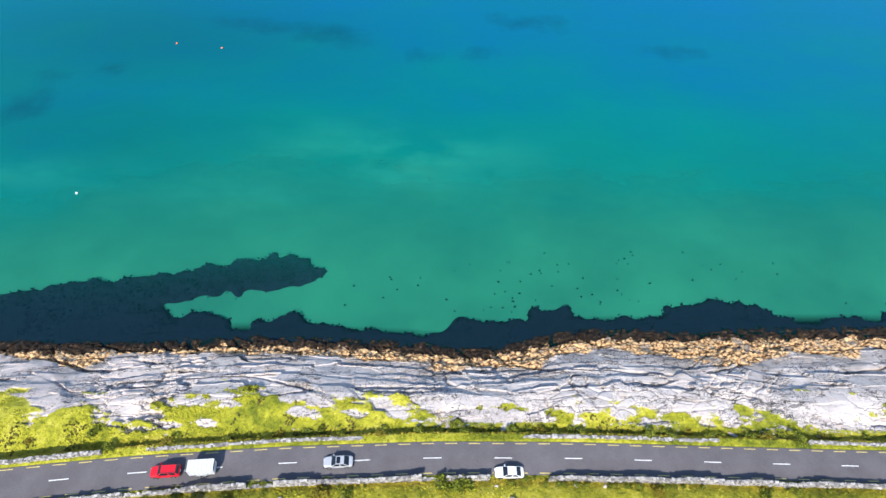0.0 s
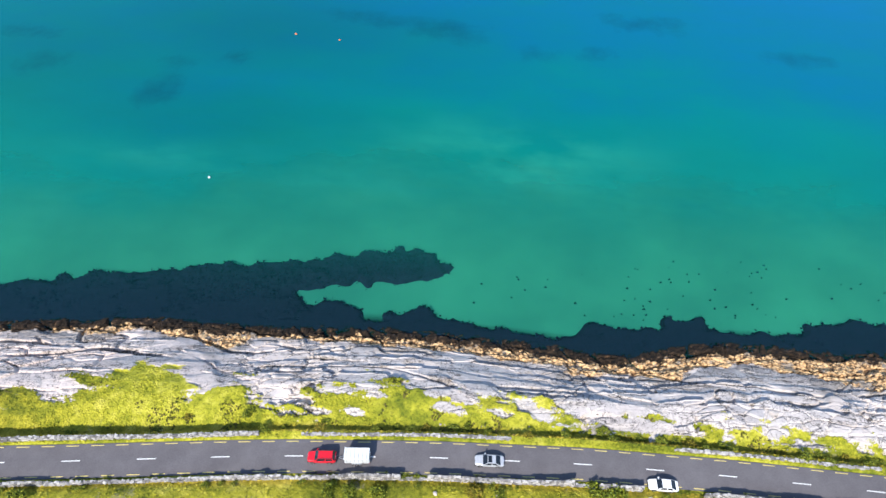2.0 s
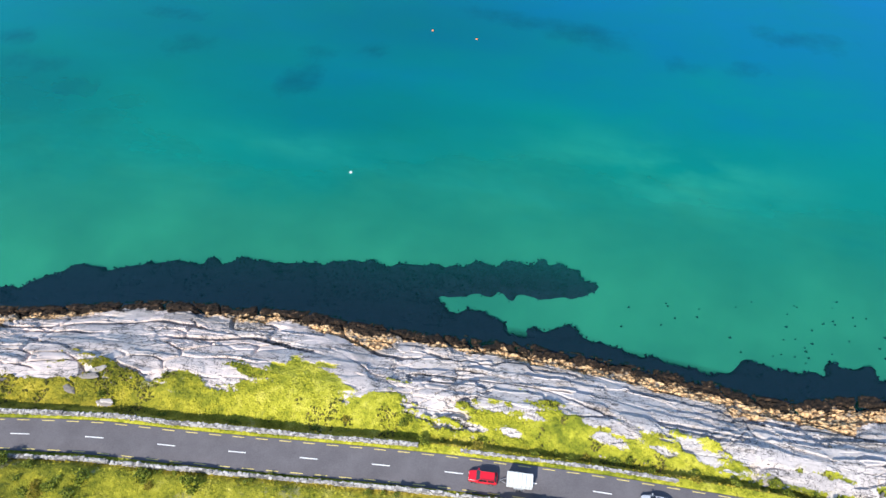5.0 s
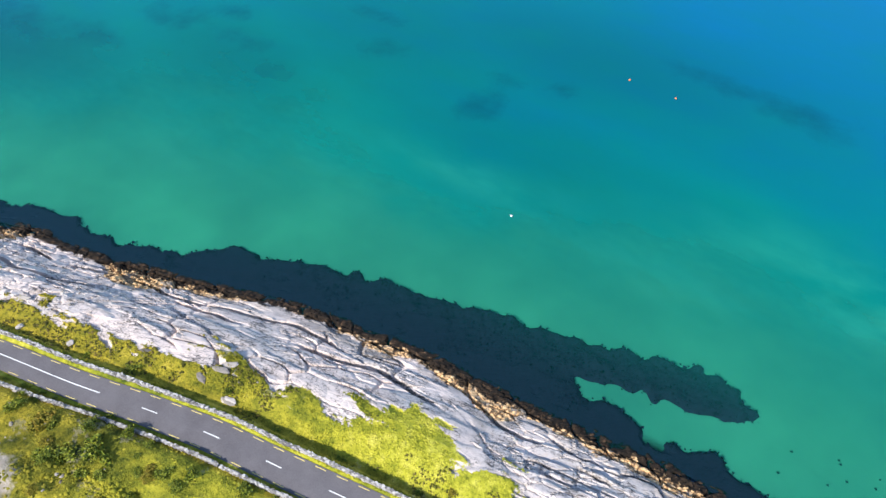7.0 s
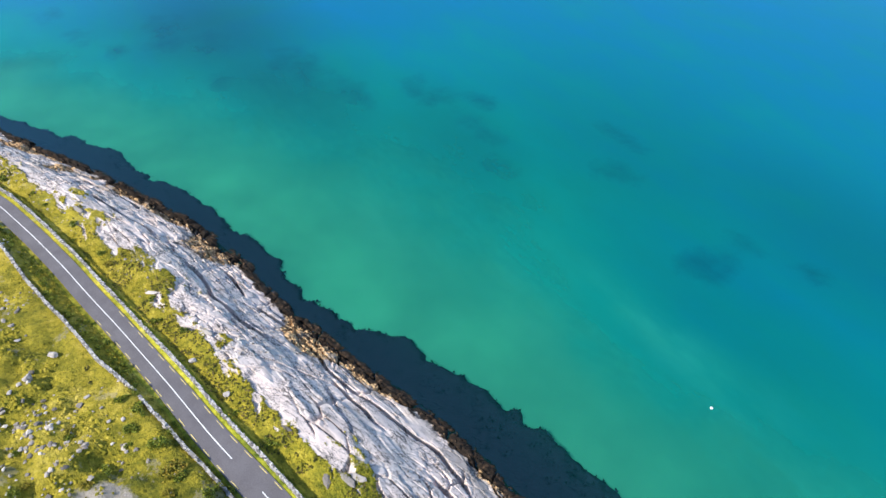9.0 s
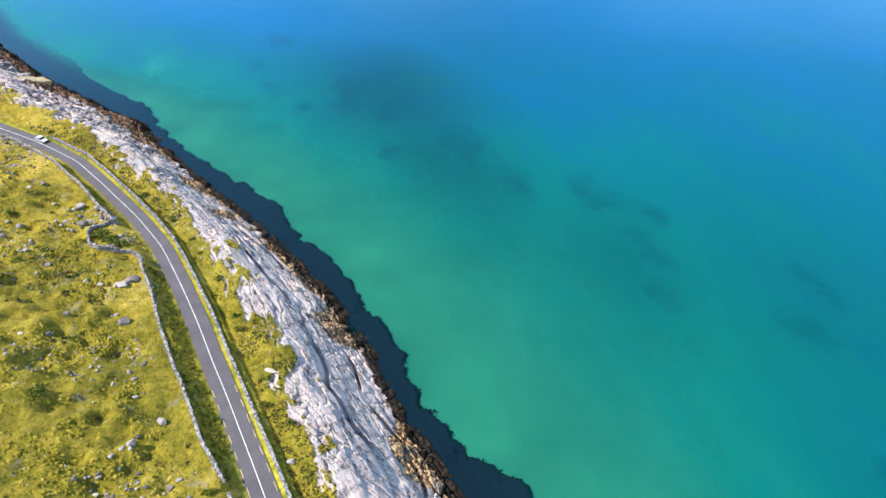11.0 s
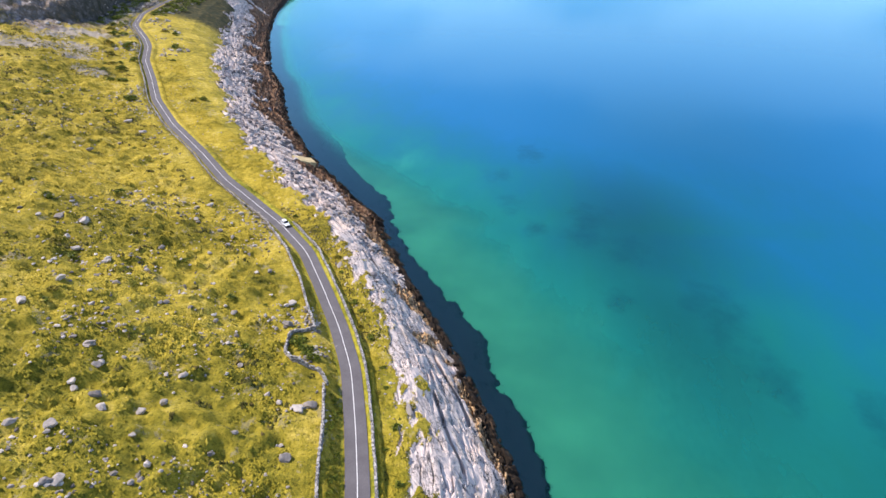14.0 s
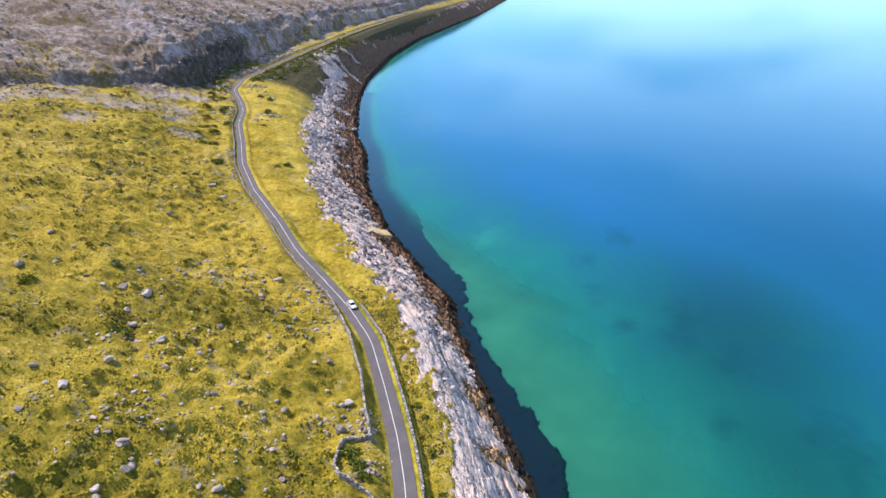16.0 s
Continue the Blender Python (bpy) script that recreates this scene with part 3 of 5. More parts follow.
def paved(x, y):
    """Bare limestone pavement on the hillside."""
    spots = [(-170, -39, 4), (-131, -4, 6), (-412, -292, 16), (-437, -262, 17), (-463, -237, 14), (-400, -247, 11), (-424, -203, 10), (-451, -250, 14), (-480, -262, 15), (-500, -252, 12), (-425, -285, 17), (-395, -300, 17), (-445, -225, 10)]
    return np.max([np.exp(-((x - a) ** 2 + (y - b) ** 2) / (r * r)) for a, b, r in spots], 0)


def build_ground():
    xs = np.concatenate([-growing(430, 0.7, 1.013, 4500)[::-1], np.arange(-429.5, -215, 0.5), np.arange(-215, 96, 0.35), growing(96, 0.8, 1.12, 500)])
    inland = -growing(60, 1.0, 1.042, 2600)[::-1]
    near = np.arange(-59.5, -3.4, 0.85)
    road = np.array([-3.3, -2.96, -2.9, -1.0, 1.0, 2.9, 2.96, 3.3])
    shore = np.concatenate([np.linspace(0, 0.28, 28)[1:-1], np.linspace(0.28, 1, 110)])
    out = np.concatenate([np.arange(0.4, 6.1, 0.4), growing(6.6, 0.8, 1.16, 2500)])
    X = np.repeat(xs[:, None], len(inland) + len(near) + len(road) + len(shore) + len(out), 1)
    cr, cw = np.interp(xs, C_ROAD[0], C_ROAD[2]), np.interp(xs, C_WATER[0], C_WATER[2])
    r, w = at(C_ROAD, xs), at(C_WATER, xs)
    land = np.concatenate([inland, near, road])
    Y = np.concatenate([r[:, None] + land[None] / cr[:, None], (r + 3.3 / cr)[:, None] * (1 - shore) + w[:, None] * shore, w[:, None] + out[None] / cw[:, None]], 1)
    Z = height(X, Y)
    x, y = X.ravel(), Y.ravel()
    dw, dr = off(C_WATER, x, y), off(C_ROAD, x, y)
    g = grass_line(x, y)
    scarp = behind_scarp(x, y) + 7 * fractal(x, y, 60, 60, 3)
    attributes = {"turf": np.where(dr < 7, np.maximum(g, 7 - dr), g), "low_rock": low_rock(x, y), "rosy": 0.25 + 0.75 * step(-45, -95, x), "seaward": dw, "crag": np.clip((behind_scarp(x, y) + 45) / 60, 0, 1) * (dr < -3), "heath": step(-560, -640, x) * step(2.9, 4, dr),
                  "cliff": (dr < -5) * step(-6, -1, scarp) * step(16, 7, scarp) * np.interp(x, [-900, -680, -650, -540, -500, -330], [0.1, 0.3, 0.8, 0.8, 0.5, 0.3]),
                  "lush": lush(x, dr), "along": np.interp(x, C_WATER[0], ARC_W), "across": dr, "pave": paved(x, y),
                  "dull": 0.3 * step(-150, -200, x) + 0.7 * step(-290, -340, x)}
    quads = grid_quads(*X.shape)
    hard = (g < 0.5) & (dr > 4) & (dw < 6)
    ob = mesh_object("ground", np.stack([x, y, Z.ravel()], 1), quads, M_SHORE, attributes, smooth=~hard[quads].all(1))
    ob.data.materials.append(M_HILL)
    ob.data.materials.append(M_SEABED)
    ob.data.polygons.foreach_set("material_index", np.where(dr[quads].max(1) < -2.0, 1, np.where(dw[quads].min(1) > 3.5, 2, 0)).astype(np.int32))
    return tagged(ob, "rocky limestone coast with yellow-green turf above a turquoise bay", "ground", kind="structure")


def build_sea():
    xs = np.concatenate([-growing(430, 3, 1.12, 4800)[::-1], np.arange(-428, 100, 3.0), growing(100, 4, 1.2, 2500)])
    out = np.concatenate([[-14, -6], np.arange(-2, 60, 2.0), np.arange(60, 180, 3.0), growing(180, 4, 1.1, 4500)])
    cw = np.interp(xs, C_WATER[0], C_WATER[2])
    Y = at(C_WATER, xs)[:, None] + out[None] / np.maximum(cw, 0.6)[:, None]
    X = np.repeat(xs[:, None], len(out), 1)
    d = np.repeat(out[None], len(xs), 0)

    def spot(x, y, rx, ry):
        return np.exp(-(((X - x) / rx) ** 2 + ((Y - y) / ry) ** 2))

    # extra depth in the far west turns the water blue for grazing sky reflection
    far = 0.5 * step(-160, -640, X) * step(6, 24 + 36 * step(-440, -340, X), d)
    depth = far + np.interp(d, [0, 10, 24, 46, 60, 80, 105, 140, 420], [0.0, 0.08, 0.19, 0.31, 0.38, 0.50, 0.62, 0.72, 1.0])
    depth = depth + np.interp(X, [-460, -320, -170, -80], [0, -0.10, -0.10, 0.03]) * step(40, 90, d)
    depth = depth + 0.10 * spot(-120, 112, 30, 26) + 0.10 * spot(70, 150, 60, 40)
    # dark blotches, partly the water's angle-dependent brightness painted into its colour
    dim = np.maximum.reduce([0.72 * spot(-268, 72, 70, 32), 0.85 * spot(-335, 72, 70, 38), 0.4 * spot(-165, 150, 70, 45), 0.5 * spot(-110, 168, 70, 30), 0.35 * spot(-110, 120, 60, 30), 0.4 * spot(-430, 120, 110, 70), 0.45 * spot(-205, 110, 45, 30)]) * step(26, 70, d)
    # beds of weed on the deep floor
    beds = [(-188, 113, 9, 7), (-166, 140, 12, 9), (-127, 130, 9, 9), (-127, 147, 8, 5), (-221, 132, 9, 6), (-110, 151, 7, 5), (-180, 155, 16, 5), (-45, 174, 14, 10), (-70, 178, 26, 7), (15, 188, 22, 8), (-20, 165, 8, 6), (-2, 168, 9, 5), (-124, 136, 4, 9),
            (-382, 17, 12, 9), (-351, 23, 12, 8), (-316, 67, 16, 10), (-326, 51, 12, 8), (-281, 88, 22, 12), (-412, 33, 18, 10), (-344, 56, 20, 10), (-332, 33, 12, 6), (-250, 96, 16, 10), (-205, 120, 12, 7), (-236, 118, 20, 9), (60, 175, 14, 7), (-285, 60, 12, 6)]
    weedy = np.minimum(1, np.sum([spot(x, y, 0.8 * rx, 0.8 * ry) for x, y, rx, ry in beds], 0))
    # bright sand
    pale = np.maximum.reduce([spot(-22, 117, 34, 12), 0.7 * spot(-45, 100, 40, 8), 0.8 * spot(-178, 70, 30, 10), 0.8 * spot(-130, 82, 34, 8), 0.8 * spot(-332, 0, 30, 10), 0.8 * spot(-271, 22, 40, 9), 0.7 * spot(-382, -28, 30, 9), 0.6 * spot(60, 98, 30, 7), 0.5 * spot(-107, 106, 30, 6), 0.5 * spot(-228, 48, 40, 8)])
    ob = mesh_object("water", np.stack([X.ravel(), Y.ravel(), 0 * X.ravel()], 1), grid_quads(*X.shape), M_SEA, {"depth": depth.ravel(), "dim": dim.ravel(), "weedy": weedy.ravel(), "pale": pale.ravel()}, smooth=True)
    return tagged(ob, "calm turquoise sea water turning blue offshore", "sea", kind="structure")


def half_width(x):
    return np.interp(x, [-160, -110], [2.3, 2.75])


def strip(name, xs, d0, d1, lift, material):
    """A ribbon along the road between two distances from its middle line, in half widths of 2.75 m."""
    c = np.interp(xs, C_ROAD[0], C_ROAD[2])
    across = np.linspace(d0, d1, 3)[None] * half_width(xs)[:, None] / 2.75
    X = np.repeat(xs[:, None], 3, 1)
    Y = at(C_ROAD, xs)[:, None] + across / c[:, None]
    Z = road_z(X) + lift - 0.02 * np.abs(across)
    top = np.stack([X.ravel(), Y.ravel(), Z.ravel()], 1)
    return mesh_object(name, top, grid_quads(*X.shape), material, smooth=True)


build_ground()
build_sea()


def arc(x0, x1, n=4000):
    """Distance along the road's middle line from x0, walking west to x1, and the x at each distance."""
    xs = np.linspace(x0, x1, n)
    s = np.concatenate([[0], np.cumsum(np.hypot(np.diff(xs), np.diff(at(C_ROAD, xs))))])
    return s, xs


road = strip("road", np.concatenate([-growing(760, 3, 1.08, 2400)[::-1], np.arange(-758, 150, 1.5), np.arange(150, 400, 10.0)]), -2.75, 2.75, 0.10, M_ASPHALT)
tagged(road, "narrow grey asphalt coast road with painted lines", "road", kind="structure")


def dash(name, x0, x1, d0, d1, material):
    ob = strip(name, np.linspace(x0, x1, 3 if abs(x1 - x0) < 10 else 400), d0, d1, 0.115, material)
    ob.parent = road
    return ob


ARC_S, ARC_X = arc(150, -620)
S_MIDDLE = np.interp(8, -ARC_X, ARC_S)
for n in range(-8, 12):
    s_at = S_MIDDLE + 11.6 * n
    if n < 11:
        dash("lane_dash", *np.interp([s_at - 1.45, s_at + 1.45], ARC_S, ARC_X), -0.08, 0.08, M_WHITE)
dash("centre_line", -131.5, -600, -0.09, 0.09, M_WHITE)
for n in range(-24, 44):
    s_at = S_MIDDLE + 3.87 * n + 0.9
    a, b = np.interp([s_at - 0.98, s_at + 0.98], ARC_S, ARC_X)
    for side in (-1, 1):
        dash("edge_dash", a, b, side * 2.43 - 0.07, side * 2.43 + 0.07, M_YELLOW)

# ---- seaweed beds under the water ----
WEED_EDGE = [(95, 78), (66, 75), (60, 79), (45, 77.5), (37, 74), (23, 72), (14, 75.5), (8, 71.5), (-6, 69.5), (-8, 67), (-34, 67), (-38, 69), (-50, 66), (-57, 69.5), (-64, 67), (-68, 69.5), (-62, 73), (-47, 76), (-33, 81), (-41, 84.5), (-50, 85.5), (-69, 79), (-81, 77), (-101, 70), (-116, 68), (-135, 62), (-150, 56), (-162, 47), (-180, 41.5), (-188, 43), (-209, 37), (-225, 33), (-248, 21.5), (-259, 20), (-295, -3.5), (-327, -21), (-350, -28), (-386, -53), (-441, -81), (-497, -108), (-587, -144), (-714, -198), (-900, -256)]
WEED_BACK = [(-900, -300), (-720, -240), (-600, -195), (-450, -125), (-320, -45), (-200, 20), (-100, 45), (0, 50), (95, 60)]


def inside(x, y, ring):
    hit = np.zeros(x.shape, bool)
    for (x0, y0), (x1, y1) in zip(ring, ring[1:] + ring[:1]):
        if y0 != y1:
            hit ^= ((y0 > y) != (y1 > y)) & (x < (x1 - x0) * (y - y0) / (y1 - y0) + x0)
    return hit


def build_seaweed():
    xs = np.concatenate([np.arange(-760, -360, 1.1), np.arange(-360, 95, 0.42)])
    out = np.arange(1.5, 34, 0.42)
    X = np.repeat(xs[:, None], len(out), 1)
    Y = at(C_WATER, xs)[:, None] + out[None] / np.interp(xs, C_WATER[0], C_WATER[2])[:, None]
    wx = X + 1.4 * fractal(X, Y, 5, 110, 2) + 0.9 * fractal(X, Y, 2.4, 113, 2)
    wy = Y + 1.4 * fractal(X, Y, 5, 116, 2) + 0.9 * fractal(X, Y, 2.4, 119, 2)
    wx, wy = wx + 0.7 * fractal(X, Y, 1.1, 122, 2), wy + 0.7 * fractal(X, Y, 1.1, 125, 2)
    cover = inside(wx, wy, WEED_EDGE + WEED_BACK).astype(float)
    for _ in range(3):
        cover[1:-1] = (cover[:-2] + cover[1:-1] + cover[2:]) / 3
        cover[:, 1:-1] = (cover[:, :-2] + cover[:, 1:-1] + cover[:, 2:]) / 3
    # the fronds rise from the sea floor and sink into it along the edge of the bed
    Z = height(X, Y) + 1.9 * (cover - 0.45) + 0.5 * cover * fractal(X, Y, 3.0, 130, 3)
    quads = grid_quads(*X.shape)
    quads = quads[(cover.ravel()[quads] > 0.08).any(1)]
    used, back = np.unique(quads, return_inverse=True)
    verts = np.stack([X.ravel(), Y.ravel(), np.minimum(Z.ravel(), -0.10 - 0.05 * hashed(X.ravel() * 7, Y.ravel() * 7))], 1)[used]
    # fronds standing on the bed
    rng = np.random.default_rng(14)
    spots = verts[rng.integers(0, len(verts), 24000)] + rng.normal(0, 0.25, (24000, 3)) * [1, 1, 0]
    ang = rng.uniform(0, 6.28, 24000)[:, None] + np.array([0, 2.1, 4.2])[None]
    wide = rng.uniform(0.15, 0.5, 24000)[:, None]
    ring = np.stack([spots[:, :1] + wide * np.cos(ang), spots[:, 1:2] + wide * np.sin(ang), np.repeat(spots[:, 2:] - 0.1, 3, 1)], -1)
    tip = spots[:, None] + np.stack([rng.normal(0, 0.2, 24000), rng.normal(0, 0.2, 24000), rng.uniform(0.05, 0.35, 24000)], -1)[:, None]
    tip[..., 2] = np.minimum(tip[..., 2], -0.06)
    fronds = np.concatenate([ring, tip], 1).reshape(-1, 3)
    pieces = (np.array([(0, 1, 3, 3), (1, 2, 3, 3), (2, 0, 3, 3)])[None, :, :3] + 4 * np.arange(24000)[:, None, None]).reshape(-1, 3)
    tagged(mesh_object("seaweed_fronds", fronds, pieces, M_WEED), "short dark seaweed fronds standing on the beds", "seaweed", kind="stuff")
    ob = mesh_object("seaweed_bed", verts, back.reshape(quads.shape), M_WEED, smooth=False)
    return tagged(ob, "dark seaweed beds under shallow water along the rocks", "seaweed", kind="stuff")


build_seaweed()


def build_weed_specks():
    """Single tufts of weed on the pale sand off the beds."""
    rng = np.random.default_rng(8)
    n = 70
    x = np.concatenate([rng.normal(8, 16, n // 2), rng.normal(34, 22, n - n // 2)])
    d = rng.uniform(9, 26, n)
    y = at(C_WATER, x) + d
    r = rng.uniform(0.08, 0.24, n)
    ang = rng.uniform(0, 6.28, n)[:, None] + np.arange(7)[None] * 6.283 / 7
    rr = r[:, None] * rng.uniform(0.5, 1.4, (n, 7))
    z = height(x, y)
    ring = np.stack([x[:, None] + 1.5 * rr * np.cos(ang), y[:, None] + rr * np.sin(ang), np.repeat(z[:, None], 7, 1)], -1)
    top = np.stack([x, y, z + 0.5], -1)[:, None]
    f = np.array([(k, (k + 1) % 7, 7) for k in range(7)])
    f = (f[None] + 8 * np.arange(n)[:, None, None]).reshape(-1, 3)
    ob = mesh_object("seaweed_tufts", np.concatenate([ring, top], 1).reshape(-1, 3), f, M_SPECK)
    return tagged(ob, "small dark seaweed tufts on pale sand under water", "seaweed", kind="stuff")


build_weed_specks()


# ---- drystone walls ----
def stone_boxes(centres, turns, sizes, rng):
    """Rough stones: jittered boxes of the given sizes, turned about z."""
    n = len(centres)
    corner = np.array([(-1, -1, -1), (1, -1, -1), (1, 1, -1), (-1, 1, -1), (-1, -1, 1), (1, -1, 1), (1, 1, 1), (-1, 1, 1)], float) / 2
    v = corner[None] * (1 + rng.uniform(-0.28, 0.28, (n, 8, 3))) * sizes[:, None, :]
    c, s = np.cos(turns)[:, None], np.sin(turns)[:, None]
    v = np.stack([v[..., 0] * c - v[..., 1] * s, v[..., 0] * s + v[..., 1] * c, v[..., 2]], -1) + centres[:, None, :]
    face = np.array([(0, 3, 2, 1), (4, 5, 6, 7), (0, 1, 5, 4), (1, 2, 6, 5), (2, 3, 7, 6), (3, 0, 4, 7)])
    return v.reshape(-1, 3), (face[None] + 8 * np.arange(n)[:, None, None]).reshape(-1, 4)


def drystone_wall(line, tall, label, seed, gappy=0.0):
    """A wall of loose stones along a line of points, with a ragged top; tall may be a table (xs, heights)."""
    rng = np.random.default_rng(seed)
    line = np.asarray(line, float)
    s = np.concatenate([[0], np.cumsum(np.hypot(*np.diff(line, axis=0).T))])
    at_s = np.arange(0, s[-1], 0.40)
    px, py = np.interp(at_s, s, line[:, 0]), np.interp(at_s, s, line[:, 1])
    heading = np.arctan2(np.gradient(py), np.gradient(px))
    wobble = 0.10 * value_noise(at_s, 0 * at_s, 5, seed)
    top = (np.interp(px, *tall) if isinstance(tall, tuple) else tall) * (1 + 0.34 * value_noise(at_s, 0 * at_s, 5, seed + 1))
    fallen = value_noise(at_s, 0 * at_s, 9, seed + 2) < -1 + 2 * gappy
    base = height(px, py)
    centres, turns, sizes = [], [], []
    for course in range(8):
        z = 0.12 + 0.24 * course
        for side in (-1, 1):
            lean = 0.105 - 0.01 * course
            ok = (z < top) & ~(fallen & (course > 0)) & (rng.random(len(at_s)) < 0.97)
            jx, jy = rng.normal(0, 0.05, (2, len(at_s)))
            cx = px - np.sin(heading) * (side * lean + wobble) + jx
            cy = py + np.cos(heading) * (side * lean + wobble) + jy
            centres.append(np.stack([cx, cy, base + z + rng.normal(0, 0.03, len(at_s))], 1)[ok])
            turns.append((heading + rng.normal(0, 0.25, len(at_s)))[ok])
            sizes.append(np.stack([rng.uniform(0.32, 0.58, len(at_s)), rng.uniform(0.22, 0.36, len(at_s)), rng.uniform(0.22, 0.36, len(at_s))], 1)[ok])
    v, f = stone_boxes(np.concatenate(centres), np.concatenate(turns), np.concatenate(sizes), rng)
    return tagged(mesh_object("drystone_wall", v, f, M_WALL), label, "stone wall")


def beside_road(x0, x1, d):
    """Points along the road at a distance across; d may be a table (xs, ds)."""
    xs = np.arange(x0, x1, -1.0)
    ds = np.interp(xs, *d) if isinstance(d, tuple) else np.full(len(xs), d)
    return np.stack([xs, at(C_ROAD, xs) + ds / np.interp(xs, C_ROAD[0], C_ROAD[2])], 1)


SEA_SIDE = ([-300, -264, -240, -170, -130, 0, 90], [3.7, 3.7, 3.5, 3.35, 3.6, 3.7, 3.8])
drystone_wall(beside_road(-61, -292, SEA_SIDE), 0.85, "long grey drystone wall on the seaward road verge", 1)
drystone_wall(beside_road(40, 6, SEA_SIDE), 0.5, "low tumbled drystone wall beside the grass verge", 2, 0.75)
drystone_wall(beside_road(-20, -55, SEA_SIDE), 0.35, "low tumbled drystone wall beside the grass verge", 3, 0.8)
drystone_wall(beside_road(92, 55, SEA_SIDE), 0.5, "low tumbled drystone wall beside the grass verge", 9, 0.75)
LAND_SIDE = ([-214, -208, -190, -175, -160, -151, -133, -60, 95], [-6.0, -6.2, -7.0, -6.6, -6.3, -4.9, -3.9, -3.5, -3.5])
INLAND_TALL = ([-150, -100, -72, -58, 95], [0.85, 0.75, 0.5, 1.4, 1.3])
drystone_wall(beside_road(95, 10, LAND_SIDE), INLAND_TALL, "overgrown drystone wall on the inland road edge", 4, 0.12)
drystone_wall(beside_road(1, -150, LAND_SIDE), INLAND_TALL, "overgrown drystone wall on the inland road edge", 5, 0.1)
drystone_wall(beside_road(-151, -216, LAND_SIDE), 1.0, "grey drystone field wall above the road bank", 6)
drystone_wall(beside_road(-300, -560, -3.7), 0.9, "dark drystone wall along the far inland road edge", 12, 0.1)
drystone_wall([(-216, -12.5), (-219, -15), (-220, -18), (-221, -22), (-223, -24.2), (-227, -25.5), (-231, -25.8), (-233, -24), (-234.5, -21)], 1.1, "drystone wall bending round a small hollow", 7)
drystone_wall([(-234.5, -21), (-246, -27), (-256, -32), (-264, -37), (-272, -42), (-279, -47), (-287, -53), (-294, -59), (-300, -66)], 1.0, "grey drystone field wall above the road bank", 8, 0.05)

# ---- turf: tufts too many to count ----
def build_tufts():
    rng = np.random.default_rng(11)
    n = 300000
    x = -480 + 580 * rng.random(n)
    near = rng.random(n) < 0.55
    d = np.where(near, 24 * rng.random(n) - 4, -4 - 118 * rng.random(n) ** 1.15)
    y = at(C_ROAD, x) + d / np.interp(x, C_ROAD[0], C_ROAD[2])
    g = grass_line(x, y)
    patch = fractal(x, y, 6, 150, 3)
    ok = (g > -0.2) & (np.abs(d) > 2.95) & (off(C_WATER, x, y) < -3) & (patch + 0.9 * rng.random(n) > 0.1)
    ok &= ~((d > 0) & (d < 3.0))
    x, y, patch = x[ok], y[ok], patch[ok]
    # darker heather clumps on the hillside
    k = 170000
    hx = rng.uniform(-470, -105, k)
    hd = np.where(rng.random(k) < 0.12, rng.uniform(4.5, 20, k), -8 - 150 * rng.random(k) ** 1.15)
    hx = np.where(hd > 0, 0.9 * hx + 120, hx)
    hy = at(C_ROAD, hx) + hd / np.interp(hx, C_ROAD[0], C_ROAD[2])
    ok = (fractal(hx, hy, 3.2, 153, 2) + 0.5 * value_noise(hx, hy, 24, 156) > np.where(hd > 0, np.where((hx < -105) & (hd < 13), -0.05, 0.75), np.where(hx > -290, 1.15, 0.8))) & (grass_line(hx, hy) > 0) & (hx < 85)
    hx, hy = hx[ok], hy[ok]
    heath = np.concatenate([np.zeros(len(x)), np.full(len(hx), 0.85)])
    x, y, patch = np.append(x, hx), np.append(y, hy), np.append(patch, np.ones(len(hx)))
    n = len(x)
    big = (1 + 0.35 * heath) * np.where(off(C_ROAD, x, y) > -12, 0.8, 1.35)
    r = big * rng.uniform(0.12, 0.36, n)
    h = big * rng.uniform(0.10, 0.38, n) * (1 + 0.4 * np.clip(patch, -1, 1))
    z = height(x, y)
    sides = 4
    ang = rng.uniform(0, 6.28, n)[:, None] + np.arange(sides)[None] * 6.283 / sides
    rr = r[:, None] * rng.uniform(0.7, 1.25, (n, sides))
    ring = np.stack([x[:, None] + rr * np.cos(ang), y[:, None] + rr * np.sin(ang), np.repeat((z - 0.08)[:, None], sides, 1)], -1)
    tip = np.stack([x + rng.normal(0, 0.12, n), y + rng.normal(0, 0.12, n), z + h], -1)[:, None]
    v = np.concatenate([ring, tip], 1).reshape(-1, 3)
    f = np.array([(k, (k + 1) % sides, sides) for k in range(sides)])
    f = (f[None] + (sides + 1) * np.arange(n)[:, None, None]).reshape(-1, 3)
    return tagged(mesh_object("grass_tufts", v, f, M_TUFT, {"lush": np.repeat(lush(x, off(C_ROAD, x, y)), sides + 1), "heath": np.repeat(heath, sides + 1)}, smooth=True), "yellow-green tufted coastal grass over the slopes", "grass", kind="stuff")


build_tufts()


